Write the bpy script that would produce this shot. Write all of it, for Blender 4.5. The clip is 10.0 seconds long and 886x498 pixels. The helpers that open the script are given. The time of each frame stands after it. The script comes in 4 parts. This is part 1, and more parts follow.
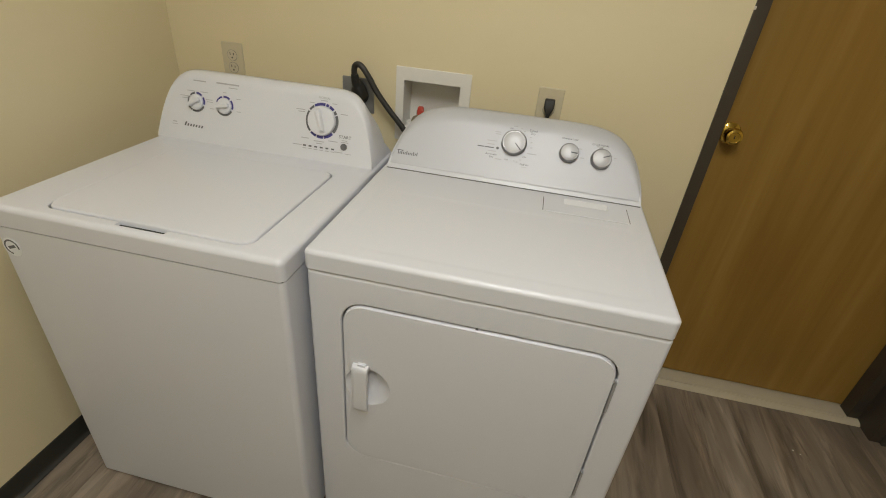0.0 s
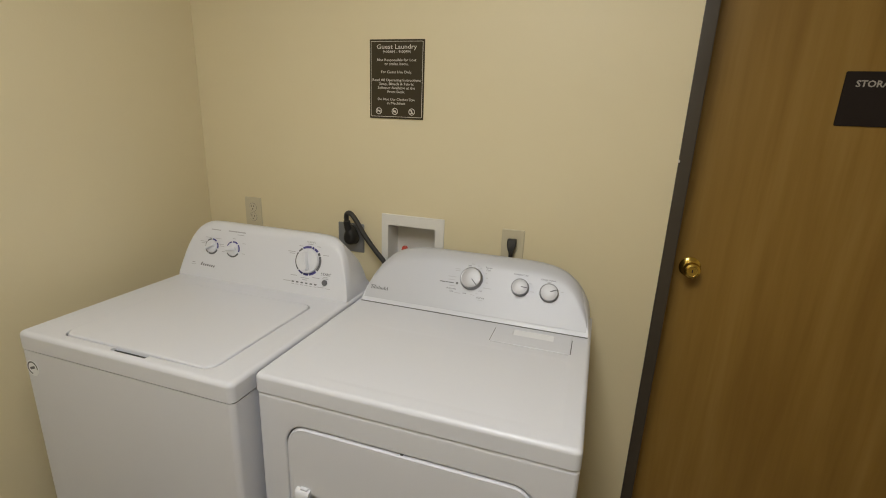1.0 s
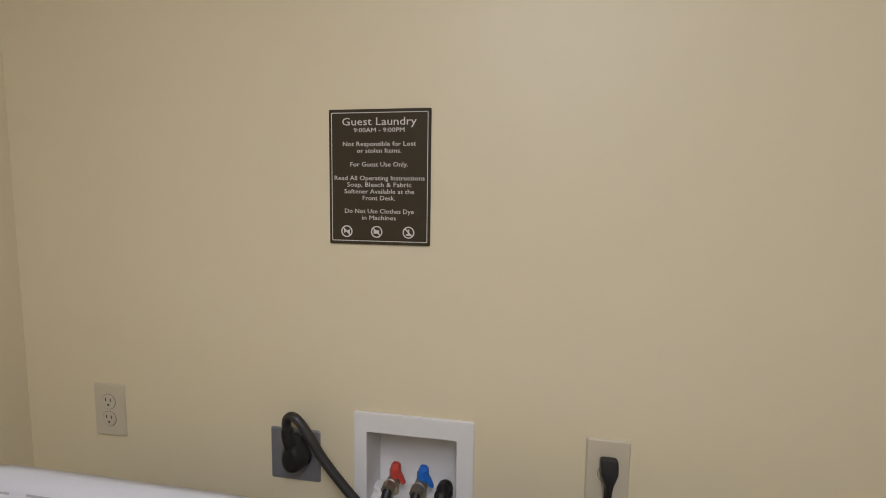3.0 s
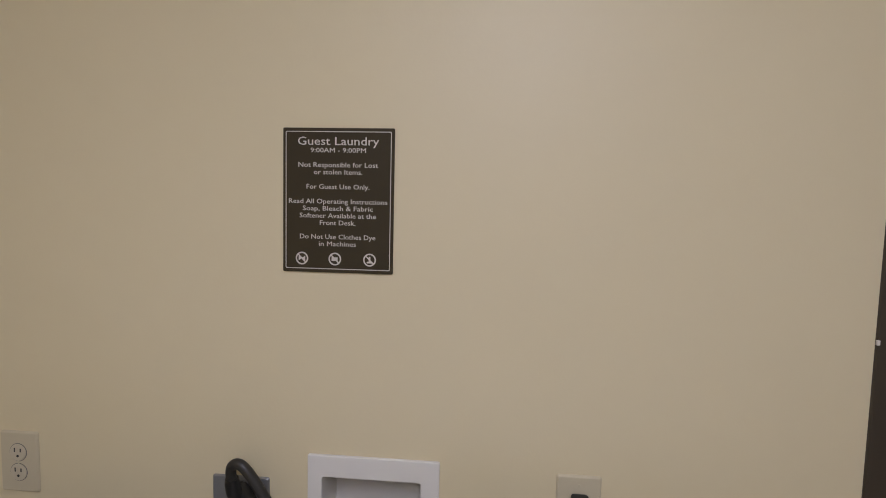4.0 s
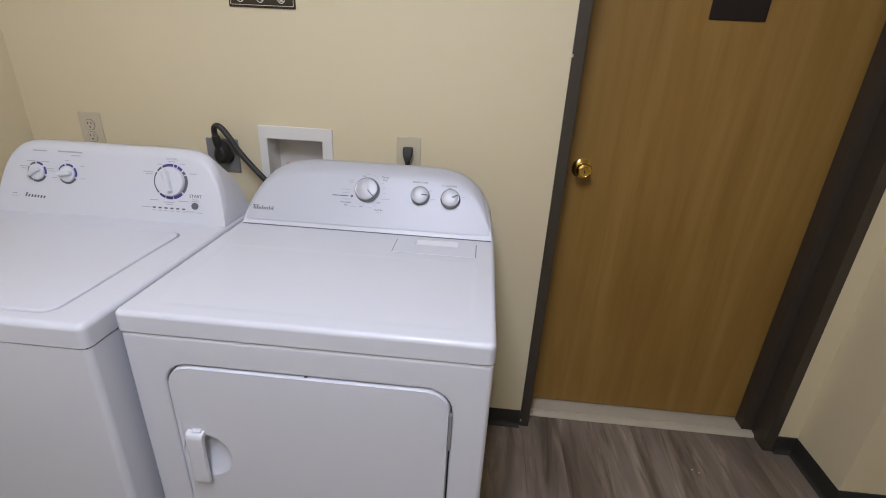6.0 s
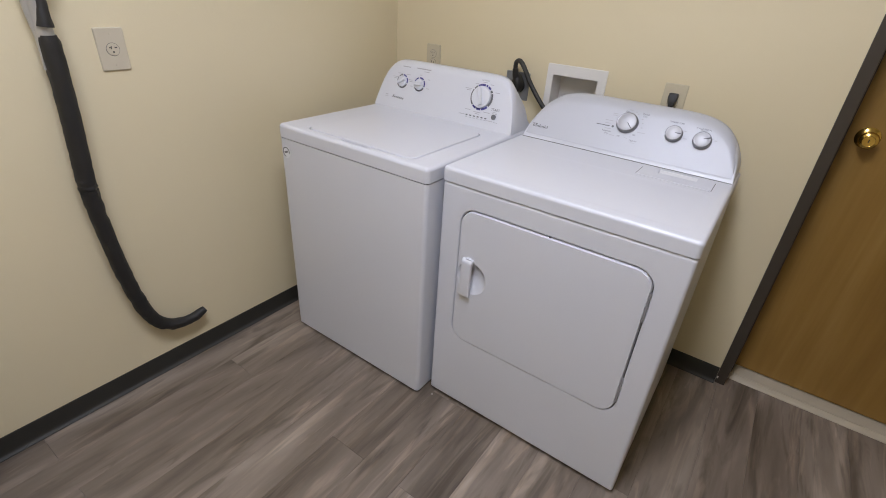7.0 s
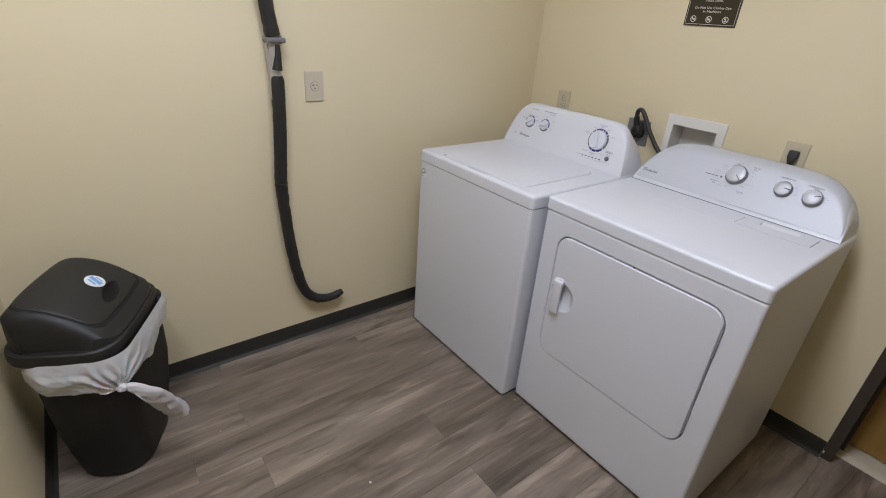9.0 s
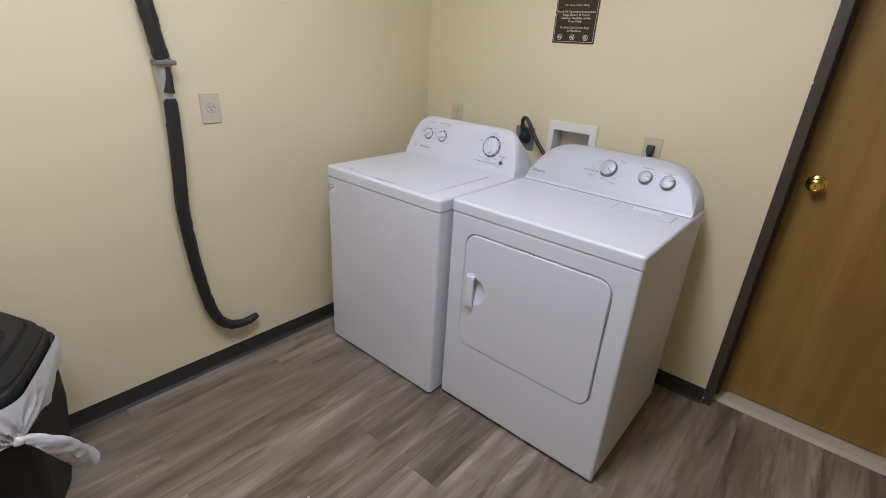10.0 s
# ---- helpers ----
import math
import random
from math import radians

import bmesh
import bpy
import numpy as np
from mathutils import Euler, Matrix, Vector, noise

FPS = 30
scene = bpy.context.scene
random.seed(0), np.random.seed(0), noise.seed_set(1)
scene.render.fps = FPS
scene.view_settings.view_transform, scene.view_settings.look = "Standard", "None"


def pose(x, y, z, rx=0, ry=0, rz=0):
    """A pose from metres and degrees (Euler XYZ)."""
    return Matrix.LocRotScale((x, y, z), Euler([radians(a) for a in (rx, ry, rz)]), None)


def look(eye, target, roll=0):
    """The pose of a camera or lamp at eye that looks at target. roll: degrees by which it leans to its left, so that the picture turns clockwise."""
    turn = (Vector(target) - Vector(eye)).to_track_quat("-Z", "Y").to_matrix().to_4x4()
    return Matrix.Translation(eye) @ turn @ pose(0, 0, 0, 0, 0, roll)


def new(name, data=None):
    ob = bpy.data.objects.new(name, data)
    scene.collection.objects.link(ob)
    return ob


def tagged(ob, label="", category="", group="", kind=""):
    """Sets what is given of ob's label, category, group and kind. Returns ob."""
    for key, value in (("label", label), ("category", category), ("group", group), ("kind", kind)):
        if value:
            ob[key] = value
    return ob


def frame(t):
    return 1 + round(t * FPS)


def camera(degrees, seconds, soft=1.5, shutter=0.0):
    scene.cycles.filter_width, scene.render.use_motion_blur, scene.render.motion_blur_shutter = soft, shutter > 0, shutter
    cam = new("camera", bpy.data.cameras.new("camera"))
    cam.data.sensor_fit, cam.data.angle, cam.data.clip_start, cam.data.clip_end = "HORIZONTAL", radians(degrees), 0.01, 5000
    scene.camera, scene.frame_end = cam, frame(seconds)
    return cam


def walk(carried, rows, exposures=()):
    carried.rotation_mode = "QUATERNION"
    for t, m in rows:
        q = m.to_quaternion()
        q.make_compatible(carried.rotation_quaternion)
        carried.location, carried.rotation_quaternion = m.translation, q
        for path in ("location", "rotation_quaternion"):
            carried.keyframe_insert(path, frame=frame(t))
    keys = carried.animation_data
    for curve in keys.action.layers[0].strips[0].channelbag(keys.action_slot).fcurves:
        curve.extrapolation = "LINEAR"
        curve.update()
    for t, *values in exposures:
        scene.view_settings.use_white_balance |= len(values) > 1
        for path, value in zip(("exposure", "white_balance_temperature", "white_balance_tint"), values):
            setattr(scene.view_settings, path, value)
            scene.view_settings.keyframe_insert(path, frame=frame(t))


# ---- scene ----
cam = camera(86.7, 10.0, soft=1.0)
PATH = [
    (0, (1.279, -1.53, 1.42), (0.988, 0.165, 0.399), 5.4),
    (0.5, (1.423, -1.588, 1.437), (0.96, 0.185, 0.636), 3.4),
    (1, (1.562, -1.572, 1.502), (0.972, 0.259, 0.957), 2.3),
    (1.5, (1.57, -1.519, 1.513), (0.926, 0.325, 1.086), 1.9),
    (2, (1.398, -1.344, 1.532), (0.779, 0.526, 1.186), 1.8),
    (2.5, (1.244, -1.112, 1.538), (0.729, 0.8, 1.257), 1.1),
    (3, (1.149, -0.876, 1.572), (0.794, 1.081, 1.369), 0.8),
    (3.2, (1.115, -0.819, 1.593), (0.829, 1.149, 1.382), 1.1),
    (4.3, (1.13, -0.845, 1.589), (1.012, 1.148, 1.471), 1.5),
    (4.5, (1.182, -0.91, 1.583), (1.118, 1.086, 1.466), 1.6),
    (5, (1.328, -1.142, 1.54), (1.495, 0.837, 1.302), 0.7),
    (5.5, (1.431, -1.308, 1.471), (1.584, 0.609, 0.922), 2.5),
    (5.7, (1.476, -1.385, 1.438), (1.534, 0.495, 0.757), 2.8),
    (6.8, (1.637, -1.834, 1.387), (0.877, -0.25, 0.431), 4.1),
    (7, (1.636, -1.91, 1.386), (0.663, -0.459, 0.412), 4.0),
    (7.5, (1.681, -2.008, 1.387), (0.305, -0.967, 0.375), 4.5),
    (8, (1.741, -1.99, 1.394), (0.251, -1.121, 0.381), 4.8),
    (8.5, (1.796, -2.008, 1.426), (0.311, -1.055, 0.484), 4.6),
    (9, (1.866, -2.051, 1.454), (0.47, -0.928, 0.566), 4.3),
    (9.5, (1.918, -2.125, 1.45), (0.663, -0.811, 0.615), 3.9),
    (10, (1.931, -2.131, 1.447), (0.768, -0.712, 0.651), 3.5),
]
EXPOSURES = [(0.0, 0.06, 8000, 2), (1.5, -0.02, 7500, 5), (2.5, 0.03, 6800, 9), (3.2, -0.06, 6650, 14), (4.5, -0.17, 6300, 17), (5.0, 0.0, 6200, 15), (5.7, 0.18, 6250, 13), (7.0, 0.31, 6450, 12), (8.0, 0.31, 6500, 9), (9.0, 0.23, 6400, 10), (10.0, 0.27, 6300, 12)]
walk(cam, [(t, look(eye, target, roll)) for t, eye, target, roll in PATH], EXPOSURES)

# world, lamp and exposure
world = bpy.data.worlds.new("world")
scene.world = world
world.use_nodes = True
world.node_tree.nodes["Background"].inputs[0].default_value = (0.5, 0.48, 0.45, 1)
world.node_tree.nodes["Background"].inputs[1].default_value = 0.05
LAMP = dict(x=1.3, y=-1.8, w=0.4, d=1.3, strength=21.2)


# ---------------------------------------------------------------- materials
def material(name, color, rough=0.5, metal=0.0, coat=0.0, noise_scale=0.0, noise_amt=0.0, bump=0.0, bump_scale=200.0, emit=0.0, spec=0.5, rvar=0.05):
    """A principled surface with a slow colour drift and a fine relief."""
    m = bpy.data.materials.new(name)
    m.use_nodes = True
    nt = m.node_tree
    p = nt.nodes["Principled BSDF"]
    p.inputs["Base Color"].default_value = (*color, 1)
    p.inputs["Roughness"].default_value = rough
    p.inputs["Metallic"].default_value = metal
    p.inputs["Coat Weight"].default_value = coat
    p.inputs["Coat Roughness"].default_value = 0.12
    p.inputs["Specular IOR Level"].default_value = spec
    geo = nt.nodes.new("ShaderNodeNewGeometry")
    if noise_amt:
        a = nt.nodes.new("ShaderNodeTexNoise")
        a.inputs["Scale"].default_value = noise_scale
        a.inputs["Detail"].default_value = 6
        nt.links.new(geo.outputs["Position"], a.inputs["Vector"])
        mix = nt.nodes.new("ShaderNodeMixRGB")
        mix.inputs[1].default_value = (*[c * (1 - noise_amt) for c in color], 1)
        mix.inputs[2].default_value = (*[min(1, c * (1 + noise_amt)) for c in color], 1)
        nt.links.new(a.outputs["Fac"], mix.inputs[0])
        nt.links.new(mix.outputs[0], p.inputs["Base Color"])
        r = nt.nodes.new("ShaderNodeMapRange")
        r.inputs["To Min"].default_value = max(0.02, rough - rvar)
        r.inputs["To Max"].default_value = min(1, rough + rvar)
        nt.links.new(a.outputs["Fac"], r.inputs["Value"])
        nt.links.new(r.outputs[0], p.inputs["Roughness"])
    if bump:
        b = nt.nodes.new("ShaderNodeTexNoise")
        b.inputs["Scale"].default_value = bump_scale
        b.inputs["Detail"].default_value = 3
        nt.links.new(geo.outputs["Position"], b.inputs["Vector"])
        bn = nt.nodes.new("ShaderNodeBump")
        bn.inputs["Strength"].default_value = bump
        bn.inputs["Distance"].default_value = 0.002
        nt.links.new(b.outputs["Fac"], bn.inputs["Height"])
        nt.links.new(bn.outputs["Normal"], p.inputs["Normal"])
    if emit:
        p.inputs["Emission Color"].default_value = (0.93, 0.98, 1.15, 1)
        p.inputs["Emission Strength"].default_value = emit
    return m


def wood(name, dark, mid, light, stretch, scale, rough=0.45, fine_mix=0.32, per_piece=False, distort=0.6):
    """Streaked wood grain: stretch is the scale along x, y, z."""
    m = bpy.data.materials.new(name)
    m.use_nodes = True
    nt = m.node_tree
    p = nt.nodes["Principled BSDF"]
    geo = nt.nodes.new("ShaderNodeNewGeometry")
    vec = geo.outputs["Position"]
    info = nt.nodes.new("ShaderNodeObjectInfo")
    if per_piece:
        comb = nt.nodes.new("ShaderNodeCombineXYZ")
        mul = nt.nodes.new("ShaderNodeMath")
        mul.operation = "MULTIPLY"
        mul.inputs[1].default_value = 37.0
        nt.links.new(info.outputs["Random"], mul.inputs[0])
        nt.links.new(mul.outputs[0], comb.inputs[0])
        nt.links.new(mul.outputs[0], comb.inputs[1])
        add = nt.nodes.new("ShaderNodeVectorMath")
        nt.links.new(vec, add.inputs[0])
        nt.links.new(comb.outputs[0], add.inputs[1])
        vec = add.outputs[0]
    mp = nt.nodes.new("ShaderNodeMapping")
    mp.inputs["Scale"].default_value = stretch
    nt.links.new(vec, mp.inputs["Vector"])
    big = nt.nodes.new("ShaderNodeTexNoise")
    big.inputs["Scale"].default_value = scale
    big.inputs["Detail"].default_value = 5
    big.inputs["Distortion"].default_value = distort
    nt.links.new(mp.outputs[0], big.inputs["Vector"])
    fine = nt.nodes.new("ShaderNodeTexNoise")
    fine.inputs["Scale"].default_value = scale * 7
    fine.inputs["Detail"].default_value = 4
    nt.links.new(mp.outputs[0], fine.inputs["Vector"])
    mixf = nt.nodes.new("ShaderNodeMixRGB")
    mixf.inputs[0].default_value = fine_mix
    nt.links.new(big.outputs["Fac"], mixf.inputs[1])
    nt.links.new(fine.outputs["Fac"], mixf.inputs[2])
    ramp = nt.nodes.new("ShaderNodeValToRGB")
    e = ramp.color_ramp.elements
    e[0].position, e[0].color = 0.33, (*dark, 1)
    e[1].position, e[1].color = 0.68, (*light, 1)
    k = e.new(0.5)
    k.color = (*mid, 1)
    nt.links.new(mixf.outputs[0], ramp.inputs[0])
    out = ramp.outputs[0]
    if per_piece:
        # short dark figure and pale streaks with ragged edges
        big.inputs["Detail"].default_value = 5
        big.inputs["Distortion"].default_value = 1.1
        for shift, size, lo, hi, tone in ((5.0, 2.0, 0.53, 0.66, (0.60, 0.585, 0.55)), (17.0, 3.4, 0.60, 0.70, (0.74, 0.72, 0.68)), (11.0, 1.8, 0.54, 0.63, (1.34, 1.31, 1.28)), (23.0, 3.6, 0.60, 0.66, (1.26, 1.24, 1.22))):
            mv = nt.nodes.new("ShaderNodeMapping")
            mv.inputs["Location"].default_value = (shift, shift * 0.7, 0)
            mv.inputs["Scale"].default_value = (6.0, 0.66, 1)
            nt.links.new(vec, mv.inputs["Vector"])
            spot = nt.nodes.new("ShaderNodeTexNoise")
            spot.inputs["Scale"].default_value = size
            spot.inputs["Detail"].default_value = 4
            spot.inputs["Roughness"].default_value = 0.56
            spot.inputs["Distortion"].default_value = 1.4
            nt.links.new(mv.outputs[0], spot.inputs["Vector"])
            rng = nt.nodes.new("ShaderNodeMapRange")
            rng.inputs["From Min"].default_value = lo
            rng.inputs["From Max"].default_value = hi
            nt.links.new(spot.outputs["Fac"], rng.inputs["Value"])
            mx = nt.nodes.new("ShaderNodeMixRGB")
            mx.blend_type = "MULTIPLY"
            mx.inputs[2].default_value = (*tone, 1)
            nt.links.new(rng.outputs[0], mx.inputs[0])
            nt.links.new(out, mx.inputs[1])
            out = mx.outputs[0]
        hsv = nt.nodes.new("ShaderNodeHueSaturation")
        r = nt.nodes.new("ShaderNodeMapRange")
        r.inputs["To Min"].default_value = 0.93
        r.inputs["To Max"].default_value = 1.07
        nt.links.new(info.outputs["Random"], r.inputs["Value"])
        nt.links.new(r.outputs[0], hsv.inputs["Value"])
        nt.links.new(out, hsv.inputs["Color"])
        out = hsv.outputs[0]
    nt.links.new(out, p.inputs["Base Color"])
    p.inputs["Roughness"].default_value = rough
    bn = nt.nodes.new("ShaderNodeBump")
    bn.inputs["Strength"].default_value = 0.12
    bn.inputs["Distance"].default_value = 0.002
    nt.links.new(fine.outputs["Fac"], bn.inputs["Height"])
    nt.links.new(bn.outputs["Normal"], p.inputs["Normal"])
    return m


M_WALL = material("cream_paint", (0.71, 0.62, 0.415), 0.5, noise_scale=1.3, noise_amt=0.035, bump=0.1, bump_scale=130)
M_CEIL = material("ceiling_paint", (0.74, 0.71, 0.64), 0.8, noise_scale=2, noise_amt=0.03, bump=0.3, bump_scale=120)
M_BASE = material("black_rubber_base", (0.026, 0.0245, 0.0195), 0.6, noise_scale=5, noise_amt=0.25, bump=0.1, bump_scale=60)
M_ENAMEL = material("white_enamel", (0.645, 0.655, 0.70), 0.35, coat=0.12, noise_scale=3, noise_amt=0.012, bump=0.02, bump_scale=500, rvar=0.01)
M_PLASTIC = material("white_plastic", (0.655, 0.665, 0.705), 0.36, noise_scale=6, noise_amt=0.012, rvar=0.015)
# Whiter than M_PLASTIC: the lamp's reflection on the finger pull, put into the colour.
M_PULL = material("highlight_white_plastic", (0.73, 0.735, 0.755), 0.3, noise_scale=6, noise_amt=0.01)
M_SILVER = material("silver_paint", (0.505, 0.515, 0.55), 0.46, metal=0.08, noise_scale=4, noise_amt=0.02, rvar=0.015)
M_KNOBFACE = material("brushed_knob", (0.44, 0.44, 0.455), 0.46, metal=0.3, noise_scale=60, noise_amt=0.06)
M_CHROME = material("chrome", (0.28, 0.28, 0.29), 0.32, metal=1.0)
M_GREYPRINT = material("grey_print", (0.12, 0.12, 0.13), 0.6)
M_SOFTPRINT = material("pale_grey_print", (0.40, 0.40, 0.42), 0.6)
M_BLUEPRINT = material("blue_print", (0.055, 0.05, 0.22), 0.5)
M_BLACK = material("black_plastic", (0.012, 0.0115, 0.011), 0.42, noise_scale=9, noise_amt=0.2, bump=0.12, bump_scale=420)
# Bin black made darker than the lid's, with the body's shade in the colour.
M_BINBODY = material("shaded_bin_plastic", (0.0075, 0.007, 0.0065), 0.58, noise_scale=9, noise_amt=0.2, bump=0.12, bump_scale=420)
M_SEAM = material("grey_seam", (0.13, 0.13, 0.135), 0.7)
M_HINGE = material("dull_steel_hinge", (0.34, 0.34, 0.35), 0.4, metal=0.4)
M_LID = material("black_lid_plastic", (0.013, 0.0125, 0.0115), 0.55, noise_scale=9, noise_amt=0.2, bump=0.15, bump_scale=420)
# Shade of the groove around the swing panel, as a near-black colour.
M_PANELGAP = material("lid_seam_shade", (0.004, 0.004, 0.004), 0.8)
# Near-black that stands for the shade inside gaps, notches and socket slots.
M_GAP = material("gap_shade", (0.03, 0.03, 0.032), 0.8)
M_CORD = material("black_cord", (0.026, 0.024, 0.021), 0.48, noise_scale=30, noise_amt=0.2)
M_IVORY = material("ivory_plastic", (0.56, 0.50, 0.36), 0.4, noise_scale=12, noise_amt=0.02)
M_ALMOND = material("almond_plate", (0.56, 0.50, 0.38), 0.4, noise_scale=12, noise_amt=0.02)
M_STEEL = material("brushed_steel_plate", (0.30, 0.31, 0.33), 0.45, metal=0.7, noise_scale=40, noise_amt=0.1)
M_BRASS = material("polished_brass", (0.72, 0.50, 0.13), 0.17, metal=1.0, noise_scale=20, noise_amt=0.06)
M_VALVE = material("dull_brass", (0.36, 0.31, 0.23), 0.42, metal=0.85, noise_scale=60, noise_amt=0.2)
M_RED = material("red_plastic", (0.55, 0.06, 0.04), 0.4)
M_BLUE = material("blue_plastic", (0.008, 0.15, 0.56), 0.4)
M_BOX = material("white_box_plastic", (0.74, 0.72, 0.68), 0.45, noise_scale=14, noise_amt=0.03)
M_FRAME = material("dark_brown_frame_paint", (0.050, 0.039, 0.028), 0.46, noise_scale=5, noise_amt=0.15, bump=0.08, bump_scale=90)
M_SIGN = material("brown_sign_plastic", (0.046, 0.035, 0.017), 0.6, noise_scale=30, noise_amt=0.08, spec=0.25)
M_SIGNTEXT = material("cream_lettering", (0.66, 0.62, 0.57), 0.55, spec=0.3)
M_STORSIGN = material("black_brown_sign", (0.018, 0.012, 0.01), 0.6, noise_scale=30, noise_amt=0.08, spec=0.25)
M_STORTEXT = material("grey_cream_lettering", (0.42, 0.39, 0.36), 0.55, spec=0.3)
M_FOAM = material("black_foam", (0.016, 0.015, 0.014), 0.55, noise_scale=25, noise_amt=0.25, bump=0.5, bump_scale=70)
M_TAPE = material("silver_tape", (0.5, 0.5, 0.5), 0.35, metal=0.6, noise_scale=40, noise_amt=0.15, bump=0.4, bump_scale=60)
M_CLIP = material("grey_clip", (0.2, 0.19, 0.19), 0.45, metal=0.3)
M_SILL = material("beige_threshold", (0.50, 0.44, 0.33), 0.6, noise_scale=12, noise_amt=0.12, bump=0.3, bump_scale=90)
M_BAG = material("white_bin_liner", (0.70, 0.695, 0.705), 0.34, noise_scale=14, noise_amt=0.05, bump=0.3, bump_scale=45)
bag = M_BAG.node_tree.nodes["Principled BSDF"]
bag.inputs["Transmission Weight"].default_value = 0.18
bag.inputs["Subsurface Weight"].default_value = 0.2
bag.inputs["Subsurface Scale"].default_value = 0.01
M_STICKBLUE = material("blue_sticker_print", (0.16, 0.38, 0.66), 0.4)
M_STICKWHITE = material("white_sticker", (0.75, 0.77, 0.8), 0.4)
M_DEBRIS = material("white_crumb", (0.7, 0.68, 0.62), 0.7)
M_SUBFLOOR = material("floor_seam", (0.035, 0.03, 0.027), 0.9)
M_DIFFUSER = material("lit_diffuser", (0.9, 0.9, 0.88), 0.5, emit=LAMP["strength"])
M_PLANK = wood("grey_vinyl_plank", (0.122, 0.095, 0.071), (0.190, 0.152, 0.118), (0.292, 0.242, 0.195), (3.4, 0.45, 1.0), 2.0, 0.42, fine_mix=0.16, per_piece=True)
M_DOOR = wood("oak_veneer", (0.235, 0.126, 0.026), (0.288, 0.163, 0.037), (0.340, 0.203, 0.055), (3.4, 3.4, 0.22), 1.5, 0.4, fine_mix=0.36, distort=2.2)


# ---------------------------------------------------------------- helpers
def mesh_of(bm, mat, name, smooth=40):
    bmesh.ops.recalc_face_normals(bm, faces=bm.faces)
    me = bpy.data.meshes.new(name)
    bm.to_mesh(me)
    bm.free()
    me.materials.append(mat)
    if smooth:
        ease(me, smooth)
    return me


def ease(me, angle):
    """Smooth shading in which large faces stay flat and only the narrow ones between them turn."""
    me.shade_smooth()
    n = len(me.polygons)
    nor, area = np.empty(n * 3), np.empty(n)
    me.polygons.foreach_get("normal", nor)
    me.polygons.foreach_get("area", area)
    nor = nor.reshape(n, 3)
    lv, lp = np.empty(len(me.loops), int), np.empty(len(me.loops), int)
    me.loops.foreach_get("vertex_index", lv)
    for p in me.polygons:
        lp[p.loop_start:p.loop_start + p.loop_total] = p.index
    around = [[] for _ in me.vertices]
    for v, p in zip(lv, lp):
        around[v].append(p)
    limit, out = math.cos(radians(angle)), []
    for v, p in zip(lv, lp):
        f = np.array(around[v])
        k = nor[f] @ nor[p] > limit
        s = (nor[f[k]] * area[f[k], None]).sum(axis=0)
        length = np.linalg.norm(s)
        out.append(s / length if length > 1e-12 else nor[p])
    me.normals_split_custom_set([tuple(q) for q in out])


def thing(name, label, category, group="", kind="", at=(0, 0, 0)):
    ob = new(name)
    ob.location = at
    ob.empty_display_size = 0.05
    return tagged(ob, label, category, group, kind)


def part(name, bm, mat, parent, label="", smooth=40, m=None):
    """One mesh object under a thing or a part, built in world metres."""
    if m is not None:
        bmesh.ops.transform(bm, matrix=m, verts=bm.verts)
    ob = new(name, mesh_of(bm, mat, name, smooth))
    if parent is not None:
        ob.parent = parent
        base = Matrix.Translation(parent.location)
        if parent.parent is not None:
            base = Matrix.Translation(parent.parent.location) @ base
        ob.data.transform(base.inverted())
    if label:
        ob["label"] = label
    return ob


def solid(name, bm, mat, label, category, kind="", smooth=40):
    ob = new(name, mesh_of(bm, mat, name, smooth))
    return tagged(ob, label, category, "", kind)


def merge(bm, other):
    me = bpy.data.meshes.new("tmp")
    other.to_mesh(me)
    other.free()
    bm.from_mesh(me)
    bpy.data.meshes.remove(me)
    return bm


def bx(x0, x1, y0, y1, z0, z1, bev=0.0, seg=2, bm=None):
    b = bmesh.new()
    bmesh.ops.create_cube(b, size=1)
    for v in b.verts:
        v.co = Vector((x0 + (v.co.x + 0.5) * (x1 - x0), y0 + (v.co.y + 0.5) * (y1 - y0), z0 + (v.co.z + 0.5) * (z1 - z0)))
    if bev:
        bmesh.ops.bevel(b, geom=list(b.edges), offset=bev, segments=seg, affect="EDGES", profile=0.5)
    return merge(bm, b) if bm is not None else b


def rounded(w, h, r, n=6):
    """Outline of a rounded rectangle about the origin, anticlockwise."""
    pts = []
    for k, (sx, sy) in enumerate(((1, 1), (-1, 1), (-1, -1), (1, -1))):
        for i in range(n + 1):
            a = math.pi / 2 * (k + i / n)
            pts.append((sx * (w / 2 - r) + r * math.cos(a), sy * (h / 2 - r) + r * math.sin(a)))
    return pts


def loft(loops, cap0=True, cap1=True, bm=None):
    """Skin through closed loops of 3D points, all of one length."""
    b = bm or bmesh.new()
    rows = [[b.verts.new(p) for p in l] for l in loops]
    n = len(rows[0])
    for a, c in zip(rows, rows[1:]):
        for i in range(n):
            b.faces.new((a[i], a[(i + 1) % n], c[(i + 1) % n], c[i]))
    if cap0:
        b.faces.new(rows[0][::-1])
    if cap1:
        b.faces.new(rows[-1])
    return b


def plate(w, h, r, t, bev=0.001, n=6):
    """Rounded plate, lying in x and y, from z 0 to t, with an eased rim."""
    o, i = rounded(w, h, r, n), rounded(w - 2 * bev, h - 2 * bev, max(r - bev, 0.0005), n)
    return loft([[(x, y, 0) for x, y in o], [(x, y, t - bev) for x, y in o], [(x, y, t) for x, y in i]])


